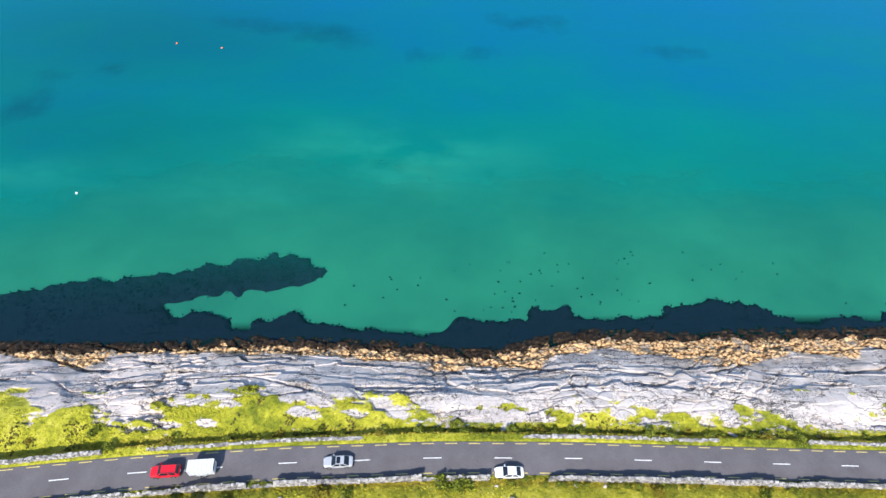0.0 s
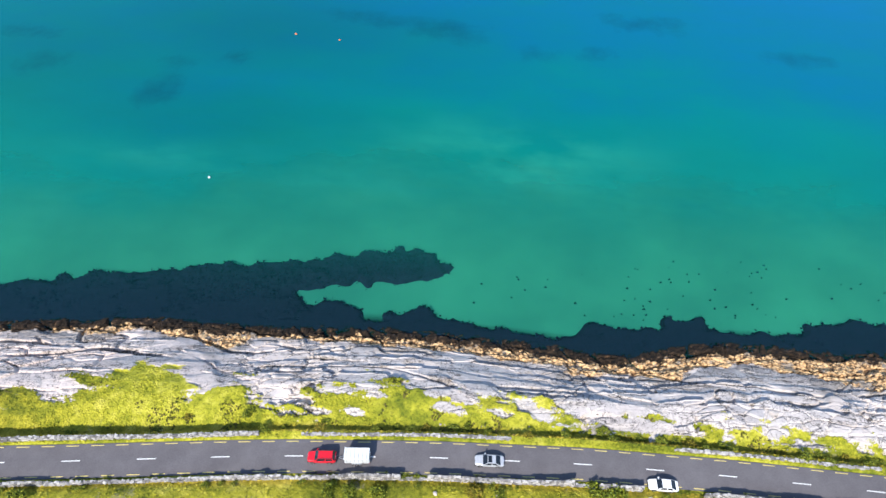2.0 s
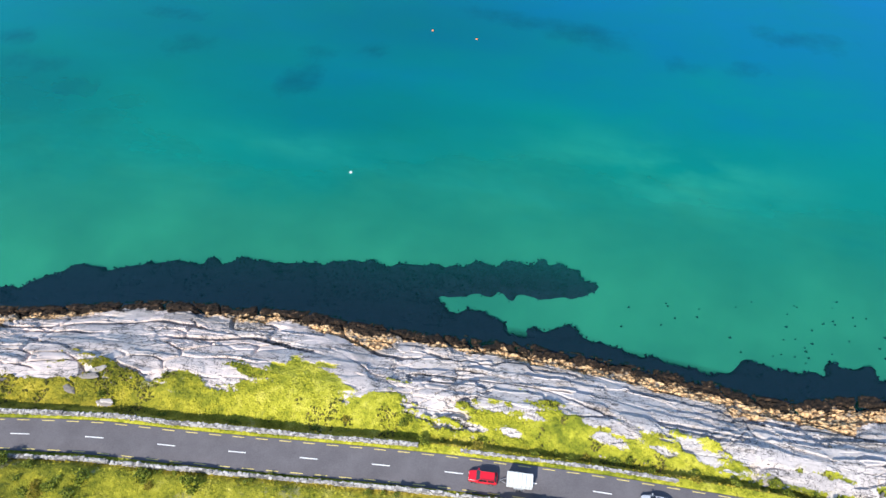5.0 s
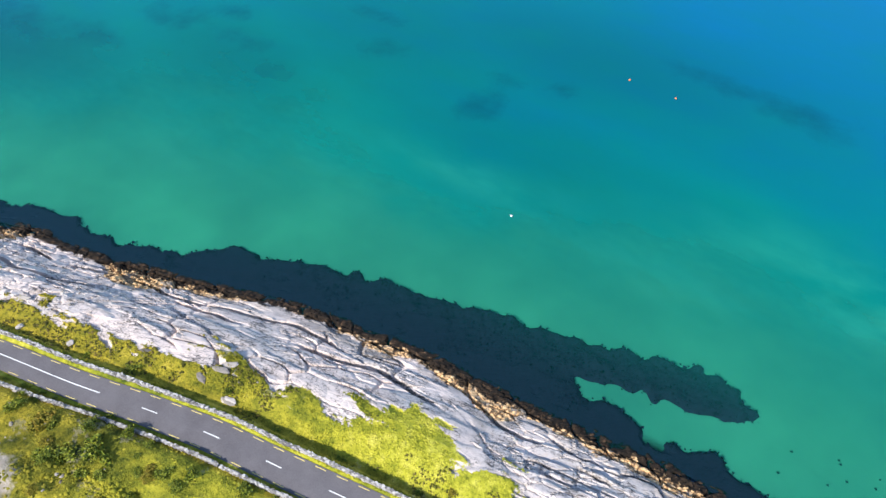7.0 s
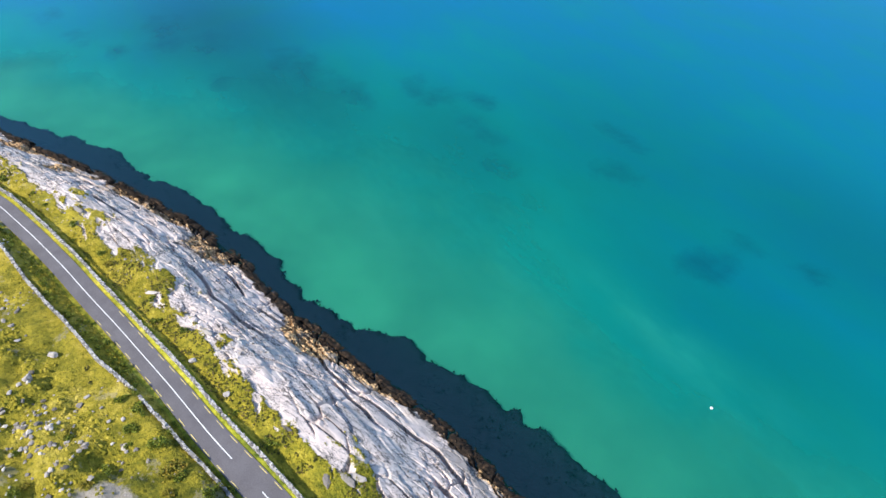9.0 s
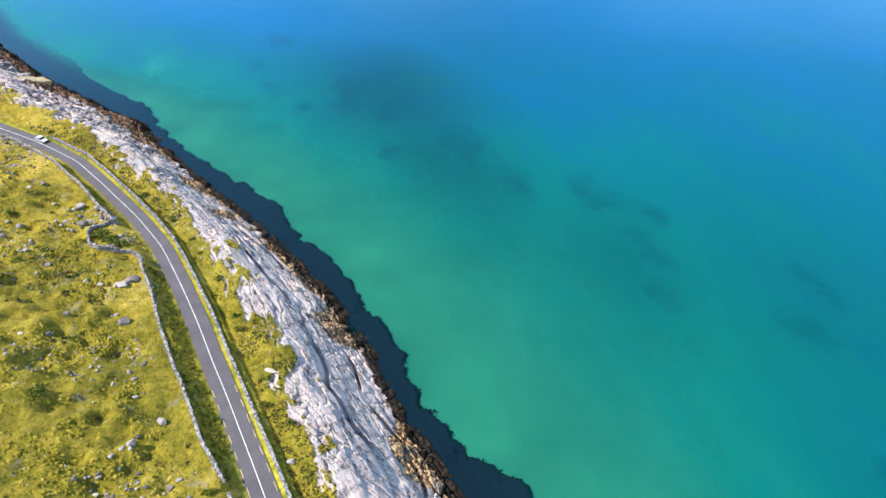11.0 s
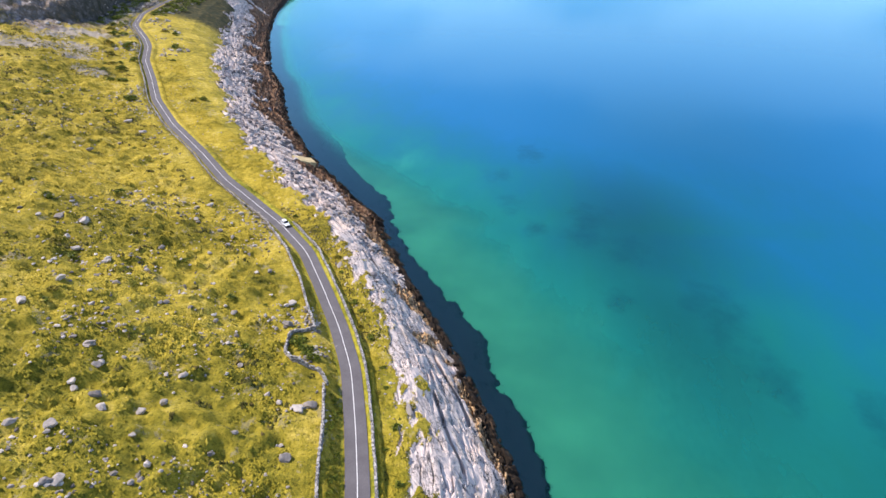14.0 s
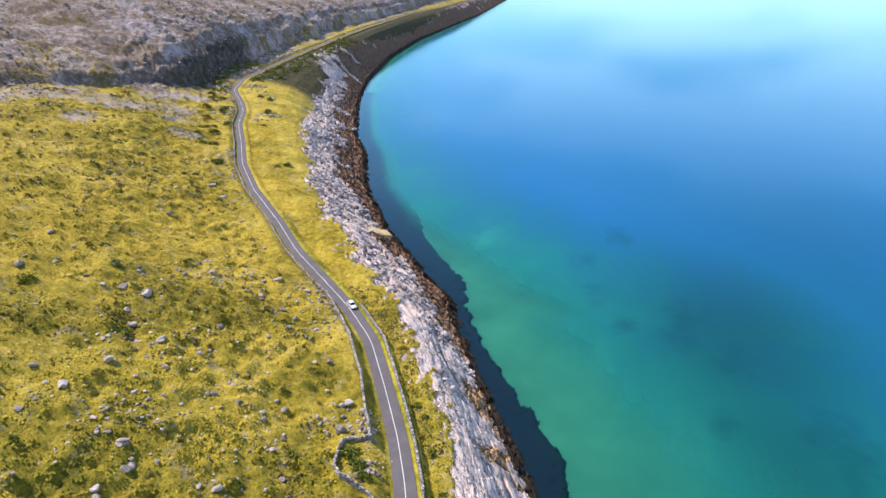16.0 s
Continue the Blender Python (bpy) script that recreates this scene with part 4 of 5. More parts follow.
# ---- scrub bushes ----
def leaf_mesh(seed, leaves=520):
    """Leaf clumps round a low uneven dome, with gaps."""
    rng = np.random.default_rng(seed)
    lobes = rng.normal(0, 0.42, (7, 2))
    pick = rng.integers(0, 7, leaves)
    c = np.empty((leaves, 3))
    c[:, :2] = lobes[pick] + rng.normal(0, 0.22, (leaves, 2))
    r2 = (c[:, :2] ** 2).sum(1)
    c[:, 2] = np.clip(0.75 - 0.45 * r2 + 0.2 * rng.normal(0, 1, leaves), 0.03, 1.1) * rng.uniform(0.35, 1, leaves) ** 0.5
    u = rng.normal(0, 1, (leaves, 3))
    u /= np.linalg.norm(u, axis=1)[:, None]
    w = np.cross(u, rng.normal(0, 1, (leaves, 3)))
    w /= np.linalg.norm(w, axis=1)[:, None]
    size = rng.uniform(0.07, 0.17, leaves)[:, None]
    v = np.stack([c - u * size, c + w * size * 0.6, c + u * size, c - w * size * 0.6], 1).reshape(-1, 3)
    return v, np.arange(4 * leaves).reshape(-1, 4)


BUSHES = []
for n in range(4):
    ob = mesh_object("bush", *leaf_mesh(200 + n), M_BRACKEN if n == 3 else M_LEAF)
    BUSHES.append(ob)


def put_bush(x, y, size, n, label="dark green low scrub bush on rough turf"):
    z = float(height(np.array([x]), np.array([y]))[0])
    m = Matrix.Translation((x, y, z - 0.05)) @ Matrix.Rotation(n * 1.7, 4, "Z")
    if n < 4:
        ob = BUSHES[n]
        ob.matrix_basis = m
    else:
        ob = BUSHES[n % 4].copy()
        scene.collection.objects.link(ob)
        ob.matrix_basis = m
    ob.scale = (size, size * (0.8 + 0.05 * (n % 7)), size * (1.15 if n < 9 else 0.62 + 0.06 * (n % 5)))
    if n % 4 == 3:
        label = "low yellow-brown bracken clump on rough turf"
    return tagged(ob, label, "bush", "scrub bushes along the coast road")


def scatter_bushes():
    rng = np.random.default_rng(31)
    spots = [(-44, -5.6, 1.4), (-47, -6.0, 1.3), (-39.5, -5.8, 1.3), (-25, -5.7, 1.4), (-21, -5.6, 1.2), (-6, -4.6, 1.5), (-3, -4.7, 1.6), (28, -5.6, 1.2), (45, -5.6, 1.3), (-122, -9, 2.4), (-126, -11, 2.0), (-133, -8, 1.9), (-226, -9, 2.0), (-228, -10.5, 2.2), (-223, -8, 1.8)]
    for x in np.arange(88, -62, -2.6):
        if rng.random() < 0.8:
            spots.append((x + rng.normal(0, 0.6), 5.0 + rng.normal(0, 0.5), rng.uniform(0.7, 1.3)))
    hedge = [(x + rng.normal(0, 0.5), rng.choice([-3.15, -4.4]) - 0.3 * rng.random(), rng.uniform(0.4, 0.85)) for x in np.arange(90, -150, -0.9) if value_noise(np.array([x]), np.array([0.0]), 7, 158)[0] + 0.5 * rng.random() > 0.2]
    for x in np.arange(-66, -300, -6.0):
        if rng.random() < 0.7:
            spots.append((x + rng.normal(0, 2), rng.uniform(4.8, 8.5), rng.uniform(0.7, 1.3)))
    hedge += [(x, -4.6 + rng.normal(0, 0.6), rng.uniform(0.5, 1.0)) for x in np.arange(-150, -214, -1.2)]
    for x in np.arange(-395, -560, -5.0):
        spots.append((x + rng.normal(0, 3), rng.choice([-1, 1], p=[0.8, 0.2]) * rng.uniform(5, 24), rng.uniform(1.5, 3.2)))
    for _ in range(70):
        spots.append((rng.uniform(-150, -90), -5 - 30 * rng.random() ** 1.3, rng.uniform(0.7, 1.6)))
    for _ in range(46):
        spots.append((rng.uniform(-420, -120), rng.uniform(-95, -14), rng.uniform(0.9, 2.0)))
    for n, (x, d, size) in enumerate(spots):
        y = float(at(C_ROAD, x) + d / np.interp(x, C_ROAD[0], C_ROAD[2]))
        put_bush(x, y, size, n)
    verts, quads = [], []
    for n, (x, d, size) in enumerate(hedge):
        y = float(at(C_ROAD, x) + d / np.interp(x, C_ROAD[0], C_ROAD[2]))
        v, f = leaf_mesh(300 + n, 260)
        verts.append(v * [size, size, size] + [x, y, float(height(np.array([x]), np.array([y]))[0])])
        quads.append(f + 4 * 260 * n)
    far = [(rng.uniform(-950, -590), rng.uniform(5, 26), rng.uniform(2.0, 4.5)) for _ in range(150)]
    far += [(rng.uniform(-660, -535), rng.uniform(-20, -7), rng.uniform(1.8, 4.0)) for _ in range(60)]
    far_verts, far_quads = [], []
    for n, (x, d, size) in enumerate(far):
        y = float(at(C_ROAD, x) + d / np.interp(x, C_ROAD[0], C_ROAD[2]))
        v, f = leaf_mesh(900 + n, 160)
        far_verts.append(v * [size, size, 0.8 * size] + [x, y, float(height(np.array([x]), np.array([y]))[0])])
        far_quads.append(f + 4 * 160 * n)
    tagged(mesh_object("far_scrub", np.concatenate(far_verts), np.concatenate(far_quads), M_LEAF), "dark scrub covering the bank under the cliff", "scrub", kind="stuff")
    ob = mesh_object("scrub_hedge", np.concatenate(verts), np.concatenate(quads), M_LEAF)
    tagged(ob, "tangled green scrub grown over the inland wall", "hedge", kind="stuff")


scatter_bushes()

# ---- boulders ----
def boulder_mesh(name, seed):
    rng = random.Random(seed)
    bm = bmesh.new()
    bmesh.ops.create_icosphere(bm, subdivisions=2, radius=1.0)
    cuts = [Vector((rng.gauss(0, 1), rng.gauss(0, 1), rng.gauss(0, 0.8))).normalized() for _ in range(11)]
    for v in bm.verts:
        for n in cuts:
            over = v.co.dot(n) - 0.58
            if over > 0:
                v.co -= n * over * 0.97
        v.co *= 1 + 0.22 * noise.noise(v.co * 2.3 + Vector((seed, 0, 0)))
        v.co.x *= 1.15
        v.co.z *= 0.68
    me = bpy.data.meshes.new(name)
    bm.to_mesh(me)
    bm.free()
    me.materials.append(M_BOULDER)
    return me


BOULDERS = [boulder_mesh("boulder", 50 + n) for n in range(6)]
BIG = [(-258, -100, 1.5), (-257, -93, 1.5), (-243, -86, 1.3), (-215, -78, 1.5), (-208, -59, 1.5), (-204, -55, 1.2), (-196, -50, 1.4), (-194, -48, 1.3), (-207, -43, 0.8), (-208, -40, 1.1), (-196, -42, 1.1), (-199, -39, 1), (-222, -37, 0.9), (-236, -42, 1.1), (-232, -45, 0.8), (-235, -28, 1.4), (-244, -30, 1.3), (-209, -23, 0.8), (-213, -29, 0.7), (-209, -14, 1.7), (-207, -16, 1.6), (-176, -43, 1.5), (-186, -51, 1.3), (-197, -55, 0.9), (-208, -52, 0.7), (-282, -91, 1.2), (-293, -75, 1.0), (-266, -57, 0.9), (-189, -39, 0.7), (-231, -56, 1.0), (-241, -76, 1.1), (-175, -44, 1.1), (-223, -19, 1.0)]
FURTHER = [(-205, -55, 1.2), (-198, -56, 1.0), (-208, -59, 1.4), (-223, -37, 0.9), (-259, -59, 1.0), (-282, -91, 1.2), (-293, -76, 1.1), (-256, -99, 1.5), (-256, -92, 1.6), (-248, -92, 1.3), (-227, -78, 1.2), (-240, -76, 1.2), (-215, -78, 1.3), (-206, -79, 1.0), (-276, -64, 1.0), (-218, -88, 1.2), (-242, -67, 0.8), (-281, -74, 1.2), (-257, -72, 1.2), (-320, -135, 1.6), (-264, -108, 1.4), (-270, -135, 1.5), (-250, -125, 1.4), (-363, -146, 2.0), (-353, -134, 1.9), (-315, -93, 0.8), (-221, -67, 0.9), (-230, -57, 0.8), (-209, -63, 0.9), (-255, -44, 0.8), (-257, -41, 1.0)]


def put_boulder(x, y, size, n, group, label):
    z = float(height(np.array([x]), np.array([y]))[0])
    ob = new("boulder", BOULDERS[n % 6])
    ob.matrix_basis = Matrix.Translation((x, y, z + 0.22 * size)) @ Euler((0.2 * math.sin(n), 0.2 * math.cos(2.1 * n), 2.4 * n)).to_matrix().to_4x4() @ Matrix.Diagonal((size, size * (0.75 + 0.05 * (n % 6)), size * (0.8 + 0.08 * (n % 4)), 1))
    return tagged(ob, label, "boulder", group)


def scatter_boulders():
    rng = np.random.default_rng(77)
    n = 0
    for x, y, size in BIG + FURTHER + [(5, 29.5, 1.4), (-144, 19, 0.8), (-154, 16, 0.9)]:
        size *= 1.05
        put_boulder(x, y, size, n, "large boulders on the hillside", "large pale limestone boulder resting on green turf")
        n += 1
    tries = 0
    while n < 285 and tries < 6000:
        tries += 1
        x = rng.uniform(-400, -120)
        d = -9 - 110 * rng.random() ** 1.1
        y = float(at(C_ROAD, x) + d / np.interp(x, C_ROAD[0], C_ROAD[2]))
        if value_noise(np.array([x]), np.array([y]), 22, 160)[0] + 0.5 * rng.normal() < 0.2:
            continue
        put_boulder(x, y, float(np.clip(rng.lognormal(-0.55, 0.4), 0.3, 1.5)), n, "boulders strewn over the hillside", "grey limestone boulder half sunk in hillside grass")
        n += 1


scatter_boulders()


def rough_stones(centres, turns, sizes, rng):
    """Rough twelve-cornered stones of the given sizes, turned about z."""
    g = (1 + 5**0.5) / 2
    corner = np.array([(-1, g, 0), (1, g, 0), (-1, -g, 0), (1, -g, 0), (0, -1, g), (0, 1, g), (0, -1, -g), (0, 1, -g), (g, 0, -1), (g, 0, 1), (-g, 0, -1), (-g, 0, 1)]) / 3.2
    face = np.array([(0, 11, 5), (0, 5, 1), (0, 1, 7), (0, 7, 10), (0, 10, 11), (1, 5, 9), (5, 11, 4), (11, 10, 2), (10, 7, 6), (7, 1, 8), (3, 9, 4), (3, 4, 2), (3, 2, 6), (3, 6, 8), (3, 8, 9), (4, 9, 5), (2, 4, 11), (6, 2, 10), (8, 6, 7), (9, 8, 1)])
    n = len(centres)
    v = corner[None] * (1 + rng.uniform(-0.35, 0.35, (n, 12, 3))) * sizes[:, None, :]
    c, s = np.cos(turns)[:, None], np.sin(turns)[:, None]
    v = np.stack([v[..., 0] * c - v[..., 1] * s, v[..., 0] * s + v[..., 1] * c, v[..., 2]], -1) + centres[:, None, :]
    return v.reshape(-1, 3), (face[None] + 12 * np.arange(n)[:, None, None]).reshape(-1, 3)


def build_stones():
    """Small stones strewn over the slopes and rock ledges."""
    rng = np.random.default_rng(5)
    n = 70000
    x = np.where(rng.random(n) < 0.5, rng.uniform(-430, -115, n), -760 + 855 * rng.random(n))
    d = np.where(rng.random(n) < 0.12, rng.uniform(6, 24, n), -4.6 - 330 * rng.random(n) ** 1.5)
    y = at(C_ROAD, x) + d / np.interp(x, C_ROAD[0], C_ROAD[2])
    ok = (value_noise(x, y, 14, 170) + 0.6 * value_noise(x, y, 40, 171) + 0.35 * rng.normal(0, 1, n) > np.where(x < -480, 0.0, np.where(x < -180, 0.35, 0.75))) & (off(C_WATER, x, y) < -6)
    x, y, d = x[ok], y[ok], d[ok]
    size = np.clip(rng.lognormal(-0.95, 0.5, len(x)), 0.18, 1.2) * np.where((d < -120) | (x < -480), 2.0, np.where(d > 0, 0.6, 1))
    s = np.stack([size * rng.uniform(0.8, 1.5, len(x)), size, size * rng.uniform(0.5, 0.9, len(x))], 1)
    # stonier spots on the hillside, and flat slabs showing through the turf above the rocks
    for a, b, r in [(-170, -39, 4), (-143, -8, 6), (-150, -9, 4), (-219, -58, 6), (-212, -65, 5), (-245, -71, 7), (-236, -85, 6), (-226, -18, 2)]:
        k = 60
        x, y = np.append(x, rng.normal(a, r, k)), np.append(y, rng.normal(b, 0.7 * r, k))
        big = rng.uniform(0.25, 0.8, k)
        s = np.concatenate([s, np.stack([big * 1.3, big, big * 0.6], 1)])
    k = 350
    sx, sd = rng.uniform(-330, 90, k), rng.uniform(5.5, 24, k)
    sy = at(C_ROAD, sx) + sd / np.interp(sx, C_ROAD[0], C_ROAD[2])
    g = grass_line(sx, sy)
    ok = (g > -0.5) & (g < 6.5 * rng.random(k)) & (value_noise(sx, sy, 11, 190) > -0.1)
    sx, sy = sx[ok], sy[ok]
    wide = rng.lognormal(-0.3, 0.45, len(sx))
    x, y = np.append(x, sx), np.append(y, sy)
    s = np.concatenate([s, np.stack([wide * 2.2, wide * 0.8, 0.2 + 0.1 * wide], 1)])
    turn = np.where(np.arange(len(x)) < len(x) - len(sx), rng.uniform(0, 6.3, len(x)), rng.normal(0.2, 0.5, len(x)))
    v, f = rough_stones(np.stack([x, y, height(x, y) + 0.2 * s[:, 2]], 1), turn, s, rng)
    return tagged(mesh_object("loose_stones", v, f, M_STONE), "small pale stones strewn over turf and ledges", "stones", kind="stuff")


build_stones()


def build_shore_boulders():
    """Tumbled blocks on the far shore between the turf and the tide."""
    rng = np.random.default_rng(19)
    k = 4200
    x = rng.uniform(-700, -265, k)
    y = at(C_WATER, x) - rng.uniform(0, 42, k)
    g = grass_line(x, y)
    ok = (g < -0.5) & (fractal(x, y, 12, 195, 2) > -0.1) & (low_rock(x, y) < 1) & (off(C_ROAD, x, y) > 8)
    x, y = x[ok], y[ok]
    size = np.clip(rng.lognormal(0.25, 0.45, len(x)), 0.5, 3.2) * (0.75 + 0.25 * step(-330, -420, x))
    s = np.stack([size * rng.uniform(0.9, 1.6, len(x)), size, size * rng.uniform(0.5, 0.9, len(x))], 1)
    v, f = rough_stones(np.stack([x, y, height(x, y) + 0.1 * s[:, 2]], 1), rng.uniform(0, 6.3, len(x)), s, rng)
    return tagged(mesh_object("shore_blocks", v, f, M_SHORE_ROCK), "tumbled grey rock blocks along the far shore", "rocks", kind="stuff")


build_shore_boulders()


def pale_slab():
    """A broad fresh-faced slab leaning on the shore ledges."""
    bm = bmesh.new()
    bmesh.ops.create_cube(bm, size=1)
    bmesh.ops.subdivide_edges(bm, edges=bm.edges[:], cuts=5, use_grid_fill=True)
    for v in bm.verts:
        v.co = Vector((v.co.x * 6.5, v.co.y * 9, v.co.z * 2.2))
        v.co += 0.5 * noise.noise_vector(v.co * 0.5)
    me = bpy.data.meshes.new("rock_slab")
    bm.to_mesh(me)
    bm.free()
    me.materials.append(M_SLAB)
    ob = new("rock_slab", me)
    ob.matrix_basis = Matrix.Translation((-374, -72, 6.0)) @ Euler((-0.35, 0.05, 0.65)).to_matrix().to_4x4()
    return tagged(ob, "broad pale yellow rock slab leaning on shore ledges", "rock slab")


pale_slab()

# ---- vehicles: each stands on an empty at its base, nose along +x ----
def part(name, bm, material, parent, label="", smooth=False):
    me = bpy.data.meshes.new(name)
    bmesh.ops.recalc_face_normals(bm, faces=bm.faces)
    bm.to_mesh(me)
    bm.free()
    me.materials.append(material)
    for f in me.polygons:
        f.use_smooth = smooth
    ob = new(name, me)
    ob.parent = parent
    return tagged(ob, label)


def loft(rings):
    """A closed skin over rings with the same number of points."""
    bm = bmesh.new()
    rows = [[bm.verts.new(p) for p in ring] for ring in rings]
    n = len(rows[0])
    for a, b in zip(rows, rows[1:]):
        for k in range(n):
            bm.faces.new((a[k], a[(k + 1) % n], b[(k + 1) % n], b[k]))
    bm.faces.new(rows[0][::-1])
    bm.faces.new(rows[-1])
    return bm


def box(x0, x1, y0, y1, z0, z1, bevel=0.03):
    bm = bmesh.new()
    bmesh.ops.create_cube(bm, size=1)
    for v in bm.verts:
        v.co = Vector(((x0 + x1) / 2 + v.co.x * (x1 - x0), (y0 + y1) / 2 + v.co.y * (y1 - y0), (z0 + z1) / 2 + v.co.z * (z1 - z0)))
    if bevel:
        bmesh.ops.bevel(bm, geom=bm.edges[:], offset=bevel, segments=2, affect="EDGES", profile=0.6)
    return bm


def disc(x, y, z, r, wide, segments=20):
    """A wheel-shaped drum with its axle along y."""
    bm = bmesh.new()
    bmesh.ops.create_cone(bm, cap_ends=True, segments=segments, radius1=r, radius2=r, depth=wide, matrix=Matrix.Translation((x, y, z)) @ Matrix.Rotation(radians(90), 4, "X"))
    rim = [e for e in bm.edges if abs(e.verts[0].co.y - e.verts[1].co.y) < 1e-5]
    bmesh.ops.bevel(bm, geom=rim, offset=min(0.04, wide / 4), segments=2, affect="EDGES", profile=0.6)
    return bm


def pane(corners, lift):
    """A thin curved-edge pane through four corners, standing a little proud along lift."""
    bm = bmesh.new()
    a = [Vector(c) + Vector(lift) for c in corners]
    mid = sum(a, Vector()) / 4
    a = [mid + (c - mid) * 0.94 for c in a]
    b = [c - Vector(lift) * 2 for c in a]
    va, vb = [bm.verts.new(c) for c in a], [bm.verts.new(c) for c in b]
    bm.faces.new(va)
    bm.faces.new(vb[::-1])
    for k in range(4):
        bm.faces.new((va[k], vb[k], vb[(k + 1) % 4], va[(k + 1) % 4]))
    return bm


def wheel(parent, x, y, r):
    side = 1 if y > 0 else -1
    tyre = part("wheel", disc(x, y, r, r, 0.22), M_TYRE, parent, "black tyre")
    part("rim", disc(x, y + side * 0.09, r, r * 0.62, 0.07, 14), M_RIM, tyre, "alloy rim")


def car(paint, stations, cabin, name, label, long, sunroof=False, rails=False):
    """stations: x, half width, underside, belt height; cabin: x of screen foot, screen head, rear head, rear foot, half width, roof height."""
    root = new(name)
    tagged(root, label, "car")
    rings = []
    for x, w, low, belt in stations:
        rings.append([(x, -w * 0.86, low), (x, w * 0.86, low), (x, w, low + 0.16), (x, w, belt - 0.22), (x, w * 0.95, belt - 0.06), (x, w * 0.80, belt), (x, -w * 0.80, belt), (x, -w * 0.95, belt - 0.06), (x, -w, belt - 0.22), (x, -w, low + 0.16)])
    bm = loft(rings)
    part("body", bm, paint, root, smooth=False)
    x0, x1, x2, x3, w, roof = cabin
    belt = stations[len(stations) // 2][3]
    foot, head = w * 0.94, w * 0.76
    shell = loft([[(x0, -foot, belt - 0.05), (x0, foot, belt - 0.05), (x0 - 0.02, foot, belt), (x0 - 0.02, -foot, belt)],
                  [(x1, -foot, belt - 0.05), (x1, foot, belt - 0.05), (x1, head, roof - 0.03), (x1, -head, roof - 0.03)],
                  [((x1 + x2) / 2, -foot, belt - 0.05), ((x1 + x2) / 2, foot, belt - 0.05), ((x1 + x2) / 2, head, roof), ((x1 + x2) / 2, -head, roof)],
                  [(x2, -foot, belt - 0.05), (x2, foot, belt - 0.05), (x2, head, roof - 0.05), (x2, -head, roof - 0.05)],
                  [(x3, -foot, belt - 0.05), (x3, foot, belt - 0.05), (x3 + 0.02, foot, belt), (x3 + 0.02, -foot, belt)]])
    part("roof", shell, paint, root)
    part("windscreen", pane([(x0, -foot, belt), (x0, foot, belt), (x1, head, roof - 0.03), (x1, -head, roof - 0.03)], (0.012, 0, 0.014)), M_GLASS, root, "dark windscreen")
    part("rear_window", pane([(x3, -foot, belt), (x3, foot, belt), (x2, head, roof - 0.05), (x2, -head, roof - 0.05)], (-0.012, 0, 0.014)), M_GLASS, root, "dark rear window")
    xm = (x1 + x2) / 2 - 0.05
    for side in (-1, 1):
        f, h = side * foot, side * head
        part("side_window", pane([(x0 - 0.22, f, belt + 0.02), (xm + 0.05, f, belt + 0.02), (xm + 0.05, h, roof - 0.05), (x1 - 0.04, h, roof - 0.06)], (0, side * 0.014, 0.006)), M_GLASS, root, "dark side window")
        part("side_window", pane([(xm - 0.05, f, belt + 0.02), (x3 + 0.28, f, belt + 0.02), (x2 + 0.05, h, roof - 0.08), (xm - 0.05, h, roof - 0.05)], (0, side * 0.014, 0.006)), M_GLASS, root, "dark side window")
        part("mirror", box(x0 - 0.42, x0 - 0.26, side * (w + 0.02), side * (w + 0.20), belt + 0.02, belt + 0.16, 0.02), paint, root)
        nose, tail = stations[0], stations[-1]
        part("headlight", box(nose[0] - 0.30, nose[0] + 0.015, side * (nose[1] - 0.36), side * (nose[1] - 0.03), nose[3] - 0.22, nose[3] - 0.07, 0.02), M_LAMP, root, "clear headlight")
        part("tail_light", box(tail[0] - 0.015, tail[0] + 0.16, side * (tail[1] - 0.28), side * (tail[1] - 0.02), tail[3] - 0.32, tail[3] - 0.10, 0.02), M_TAIL, root, "red tail light")
        for wx in (long * 0.31, -long * 0.29):
            wheel(root, wx, side * (w - 0.07), 0.33)
            part("wheel_arch", disc(wx, side * (w - 0.02), 0.36, 0.39, 0.06, 18), M_TRIM, root, "black wheel arch")
        if rails:
            part("roof_rail", box(x2 + 0.1, x1 - 0.1, side * (head - 0.08), side * (head - 0.03), roof - 0.01, roof + 0.06, 0.01), M_TRIM, root, "black roof rail")
    part("front_bumper", box(stations[0][0] - 0.1, stations[0][0] + 0.06, -0.78, 0.78, 0.26, 0.48, 0.04), M_TRIM, root, "black front bumper")
    part("rear_bumper", box(stations[-1][0] - 0.06, stations[-1][0] + 0.1, -0.78, 0.78, 0.28, 0.52, 0.04), M_TRIM, root, "black rear bumper")
    part("grille", box(stations[0][0] - 0.03, stations[0][0] + 0.025, -0.42, 0.42, stations[0][3] - 0.26, stations[0][3] - 0.12, 0.01), M_TRIM, root, "black grille")
    part("number_plate", box(stations[-1][0] - 0.03, stations[-1][0] + 0.02, -0.26, 0.26, 0.60, 0.72, 0.0), M_PANEL, root, "plain pale number plate")
    if sunroof:
        part("sunroof", box(x2 + 0.55, x1 - 0.08, -head * 0.8, head * 0.8, roof - 0.02, roof + 0.012, 0.005), M_GLASS, root, "black glass sunroof")
    return root


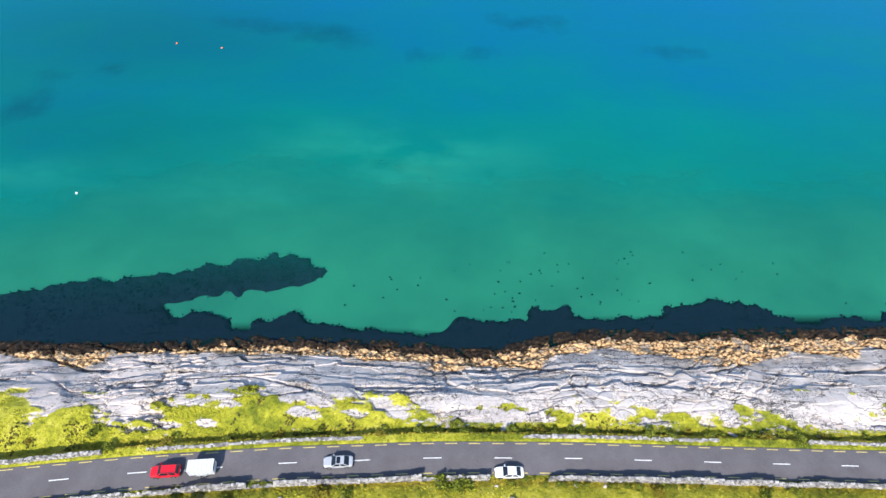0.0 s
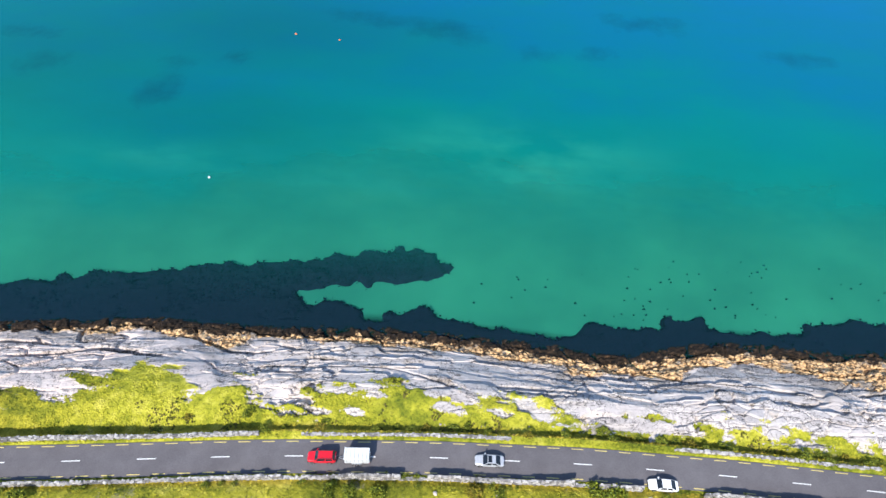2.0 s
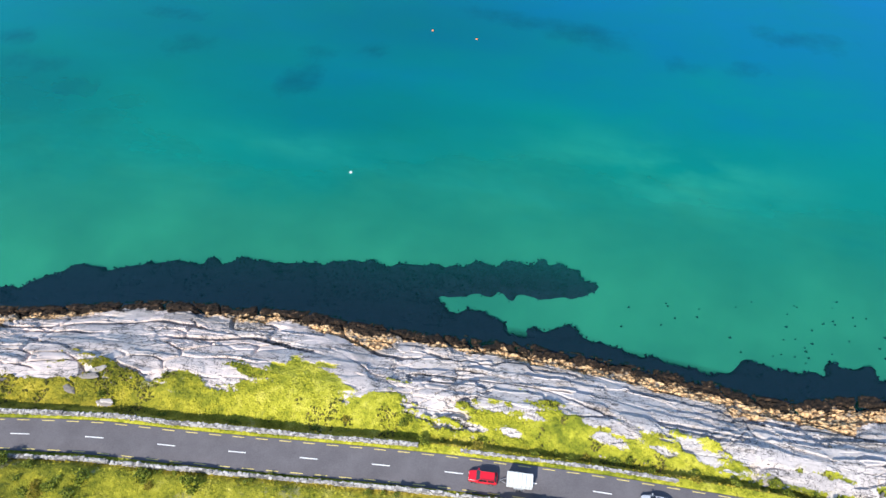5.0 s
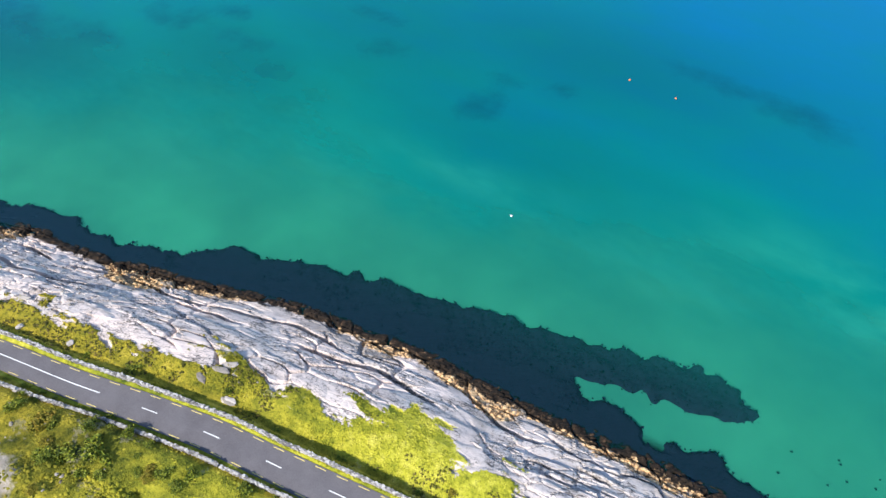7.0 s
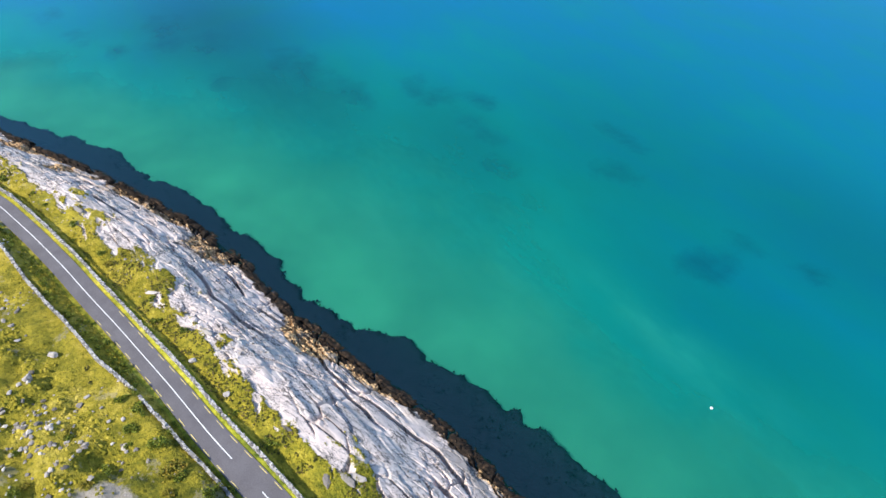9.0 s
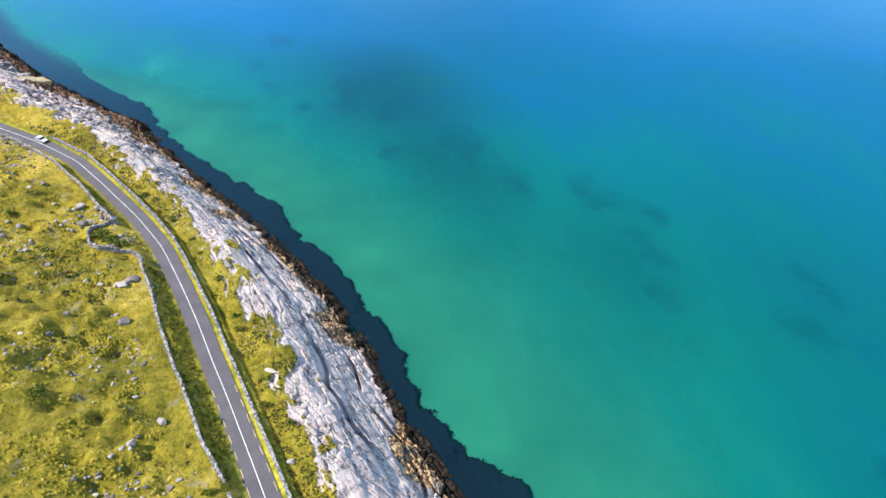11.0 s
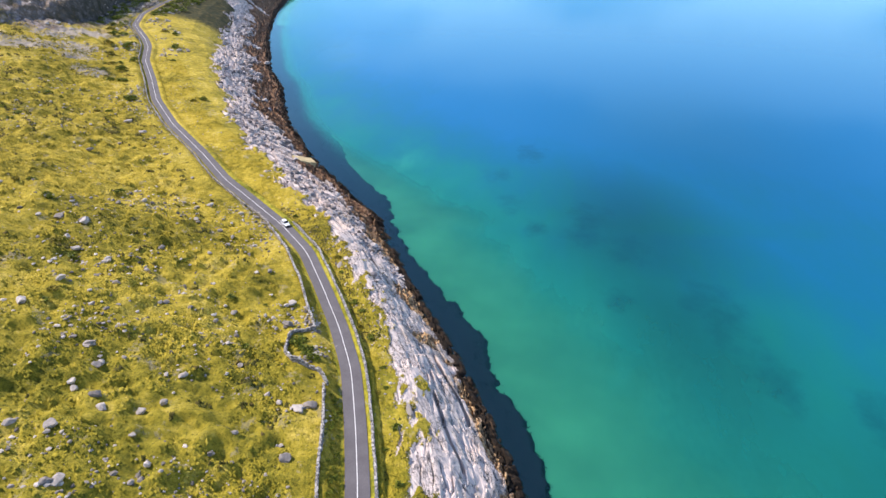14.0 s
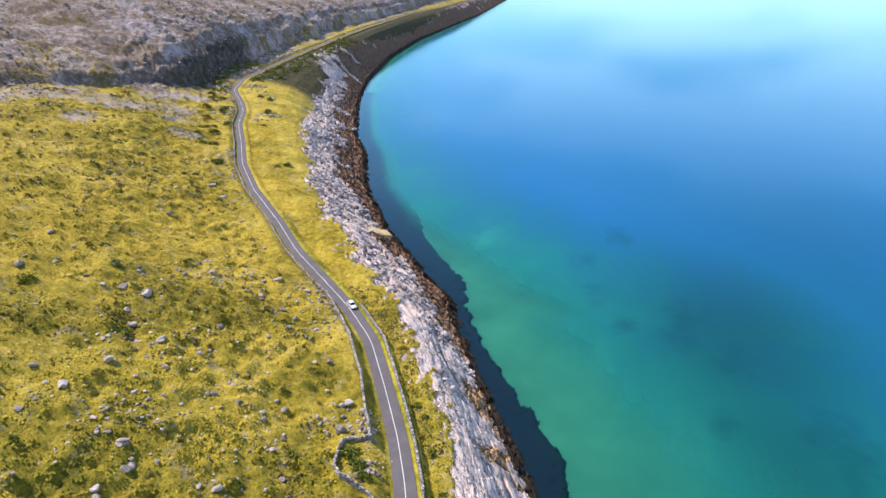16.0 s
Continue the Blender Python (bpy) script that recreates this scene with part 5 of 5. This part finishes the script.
def on_road(ob, x, d, west, lift=0.06):
    """Sets a vehicle on the road at x, d metres across, heading west or east."""
    e = 0.5
    slope = float(at(C_ROAD, x + e) - at(C_ROAD, x - e)) / (2 * e)
    y = float(at(C_ROAD, x) + d / np.interp(x, C_ROAD[0], C_ROAD[2]))
    climb = float(road_z(x + 2) - road_z(x - 2)) / 4
    turn = math.atan(slope) + (math.pi if west else 0)
    z = float(road_z(x)) + lift + 0.02
    ob.matrix_basis = Matrix.Translation((x, y, z)) @ Matrix.Rotation(turn, 4, "Z") @ Matrix.Rotation(math.atan(climb) * (1 if west else -1), 4, "Y")


SUV = [(2.22, 0.62, 0.40, 0.92), (2.05, 0.80, 0.30, 1.00), (1.2, 0.90, 0.26, 1.10), (0.6, 0.91, 0.26, 1.14), (-1.6, 0.91, 0.26, 1.14), (-2.0, 0.88, 0.30, 1.12), (-2.22, 0.78, 0.40, 1.02)]
SALOON = [(2.30, 0.60, 0.36, 0.72), (2.10, 0.80, 0.26, 0.80), (1.2, 0.89, 0.22, 0.92), (0.4, 0.90, 0.22, 0.97), (-1.2, 0.90, 0.22, 0.97), (-2.0, 0.84, 0.28, 0.96), (-2.30, 0.70, 0.38, 0.86)]
red_car = car(M_RED, SUV, (1.05, 0.45, -1.75, -2.12, 0.90, 1.70), "estate_car", "red family car towing a tall box trailer on the road", 4.44, rails=True)
on_road(red_car, -49.5, -0.35, True)
silver = car(M_SILVER, SALOON, (1.05, 0.30, -0.95, -1.75, 0.89, 1.44), "saloon_car", "silver saloon car with black sunroof on the road", 4.6, sunroof=True)
on_road(silver, -23.0, -0.35, True)
parked = car(M_PEARL, SALOON, (1.05, 0.30, -1.05, -1.85, 0.89, 1.45), "saloon_car", "white saloon car parked at the inland verge", 4.6)
on_road(parked, 4.4, -2.55, True)
far_car = car(M_PEARL, SALOON, (1.05, 0.35, -1.25, -1.95, 0.89, 1.47), "hatchback_car", "white car driving past the drystone walls", 4.6)
on_road(far_car, -289.5, 1.1, False)


def trailer():
    root = new("box_trailer")
    tagged(root, "tall pale grey box trailer with twin axles behind a car", "trailer")
    part("body", box(-1.95, 1.95, -0.92, 0.92, 0.55, 2.25, 0.06), M_PANEL, root)
    part("roof", box(-1.99, 1.99, -0.96, 0.96, 2.24, 2.31, 0.03), M_PANEL, root, "pale ribbed roof")
    for k in range(6):
        x = -1.6 + 0.64 * k
        part("roof_rib", box(x - 0.03, x + 0.03, -0.93, 0.93, 2.305, 2.335, 0.01), M_STEEL, root, "steel roof rib")
        for side in (-1, 1):
            part("side_post", box(x - 0.025, x + 0.025, side * 0.915, side * 0.945, 0.6, 2.2, 0.008), M_STEEL, root, "steel side post")
    part("ramp_door", box(-2.01, -1.95, -0.86, 0.86, 0.60, 1.75, 0.02), M_PANEL, root, "pale rear ramp door")
    part("vent", box(-2.0, -1.955, -0.80, 0.80, 1.85, 2.15, 0.01), M_TRIM, root, "dark rear opening")
    part("chassis", box(-1.9, 1.9, -0.6, 0.6, 0.42, 0.55, 0.02), M_STEEL, root, "galvanised chassis")
    for side in (-1, 1):
        part("mudguard", box(-0.85, 0.85, side * 0.93, side * 1.14, 0.66, 0.74, 0.03), M_STEEL, root, "steel mudguard")
        for wx in (-0.42, 0.42):
            wheel(root, wx, side * 1.02, 0.30)
        part("tail_light", box(-2.03, -1.95, side * 0.70, side * 0.88, 0.46, 0.56, 0.01), M_TAIL, root, "red tail light")
    for side in (-1, 1):
        bm = box(0, 1.15, -0.04, 0.04, 0.44, 0.52, 0.01)
        bmesh.ops.transform(bm, matrix=Matrix.Translation((1.9, side * 0.42, 0)) @ Matrix.Rotation(-side * 0.36, 4, "Z"), verts=bm.verts)
        part("drawbar", bm, M_STEEL, root, "steel drawbar")
    part("jockey_wheel", disc(2.75, 0.14, 0.14, 0.12, 0.08, 12), M_TYRE, root, "small jockey wheel")
    return root


on_road(trailer(), -43.9, -0.35, True)


# ---- floats on the water ----
def float_buoy(x, y, size, material, label):
    root = new("buoy")
    tagged(root, label, "buoy", "mooring buoys on the bay")
    bm = bmesh.new()
    bmesh.ops.create_icosphere(bm, subdivisions=2, radius=size)
    for v in bm.verts:
        v.co.z *= 0.8
    part("float", bm, material, root, smooth=True)
    bm = bmesh.new()
    bmesh.ops.create_cone(bm, cap_ends=True, segments=10, radius1=size * 0.16, radius2=size * 0.10, depth=size * 0.7, matrix=Matrix.Translation((0, 0, size * 0.95)))
    part("neck", bm, M_TRIM, root, "dark neck")
    root.location = (x, y, size * 0.25)


float_buoy(-98.5, 100.0, 0.32, M_FLOAT_WHITE, "white round buoy floating on turquoise water")
float_buoy(-95.5, 165.5, 0.36, M_FLOAT_ORANGE, "orange round buoy floating on blue water")
float_buoy(-81.1, 164.3, 0.33, M_FLOAT_ORANGE, "orange round buoy floating on blue water")
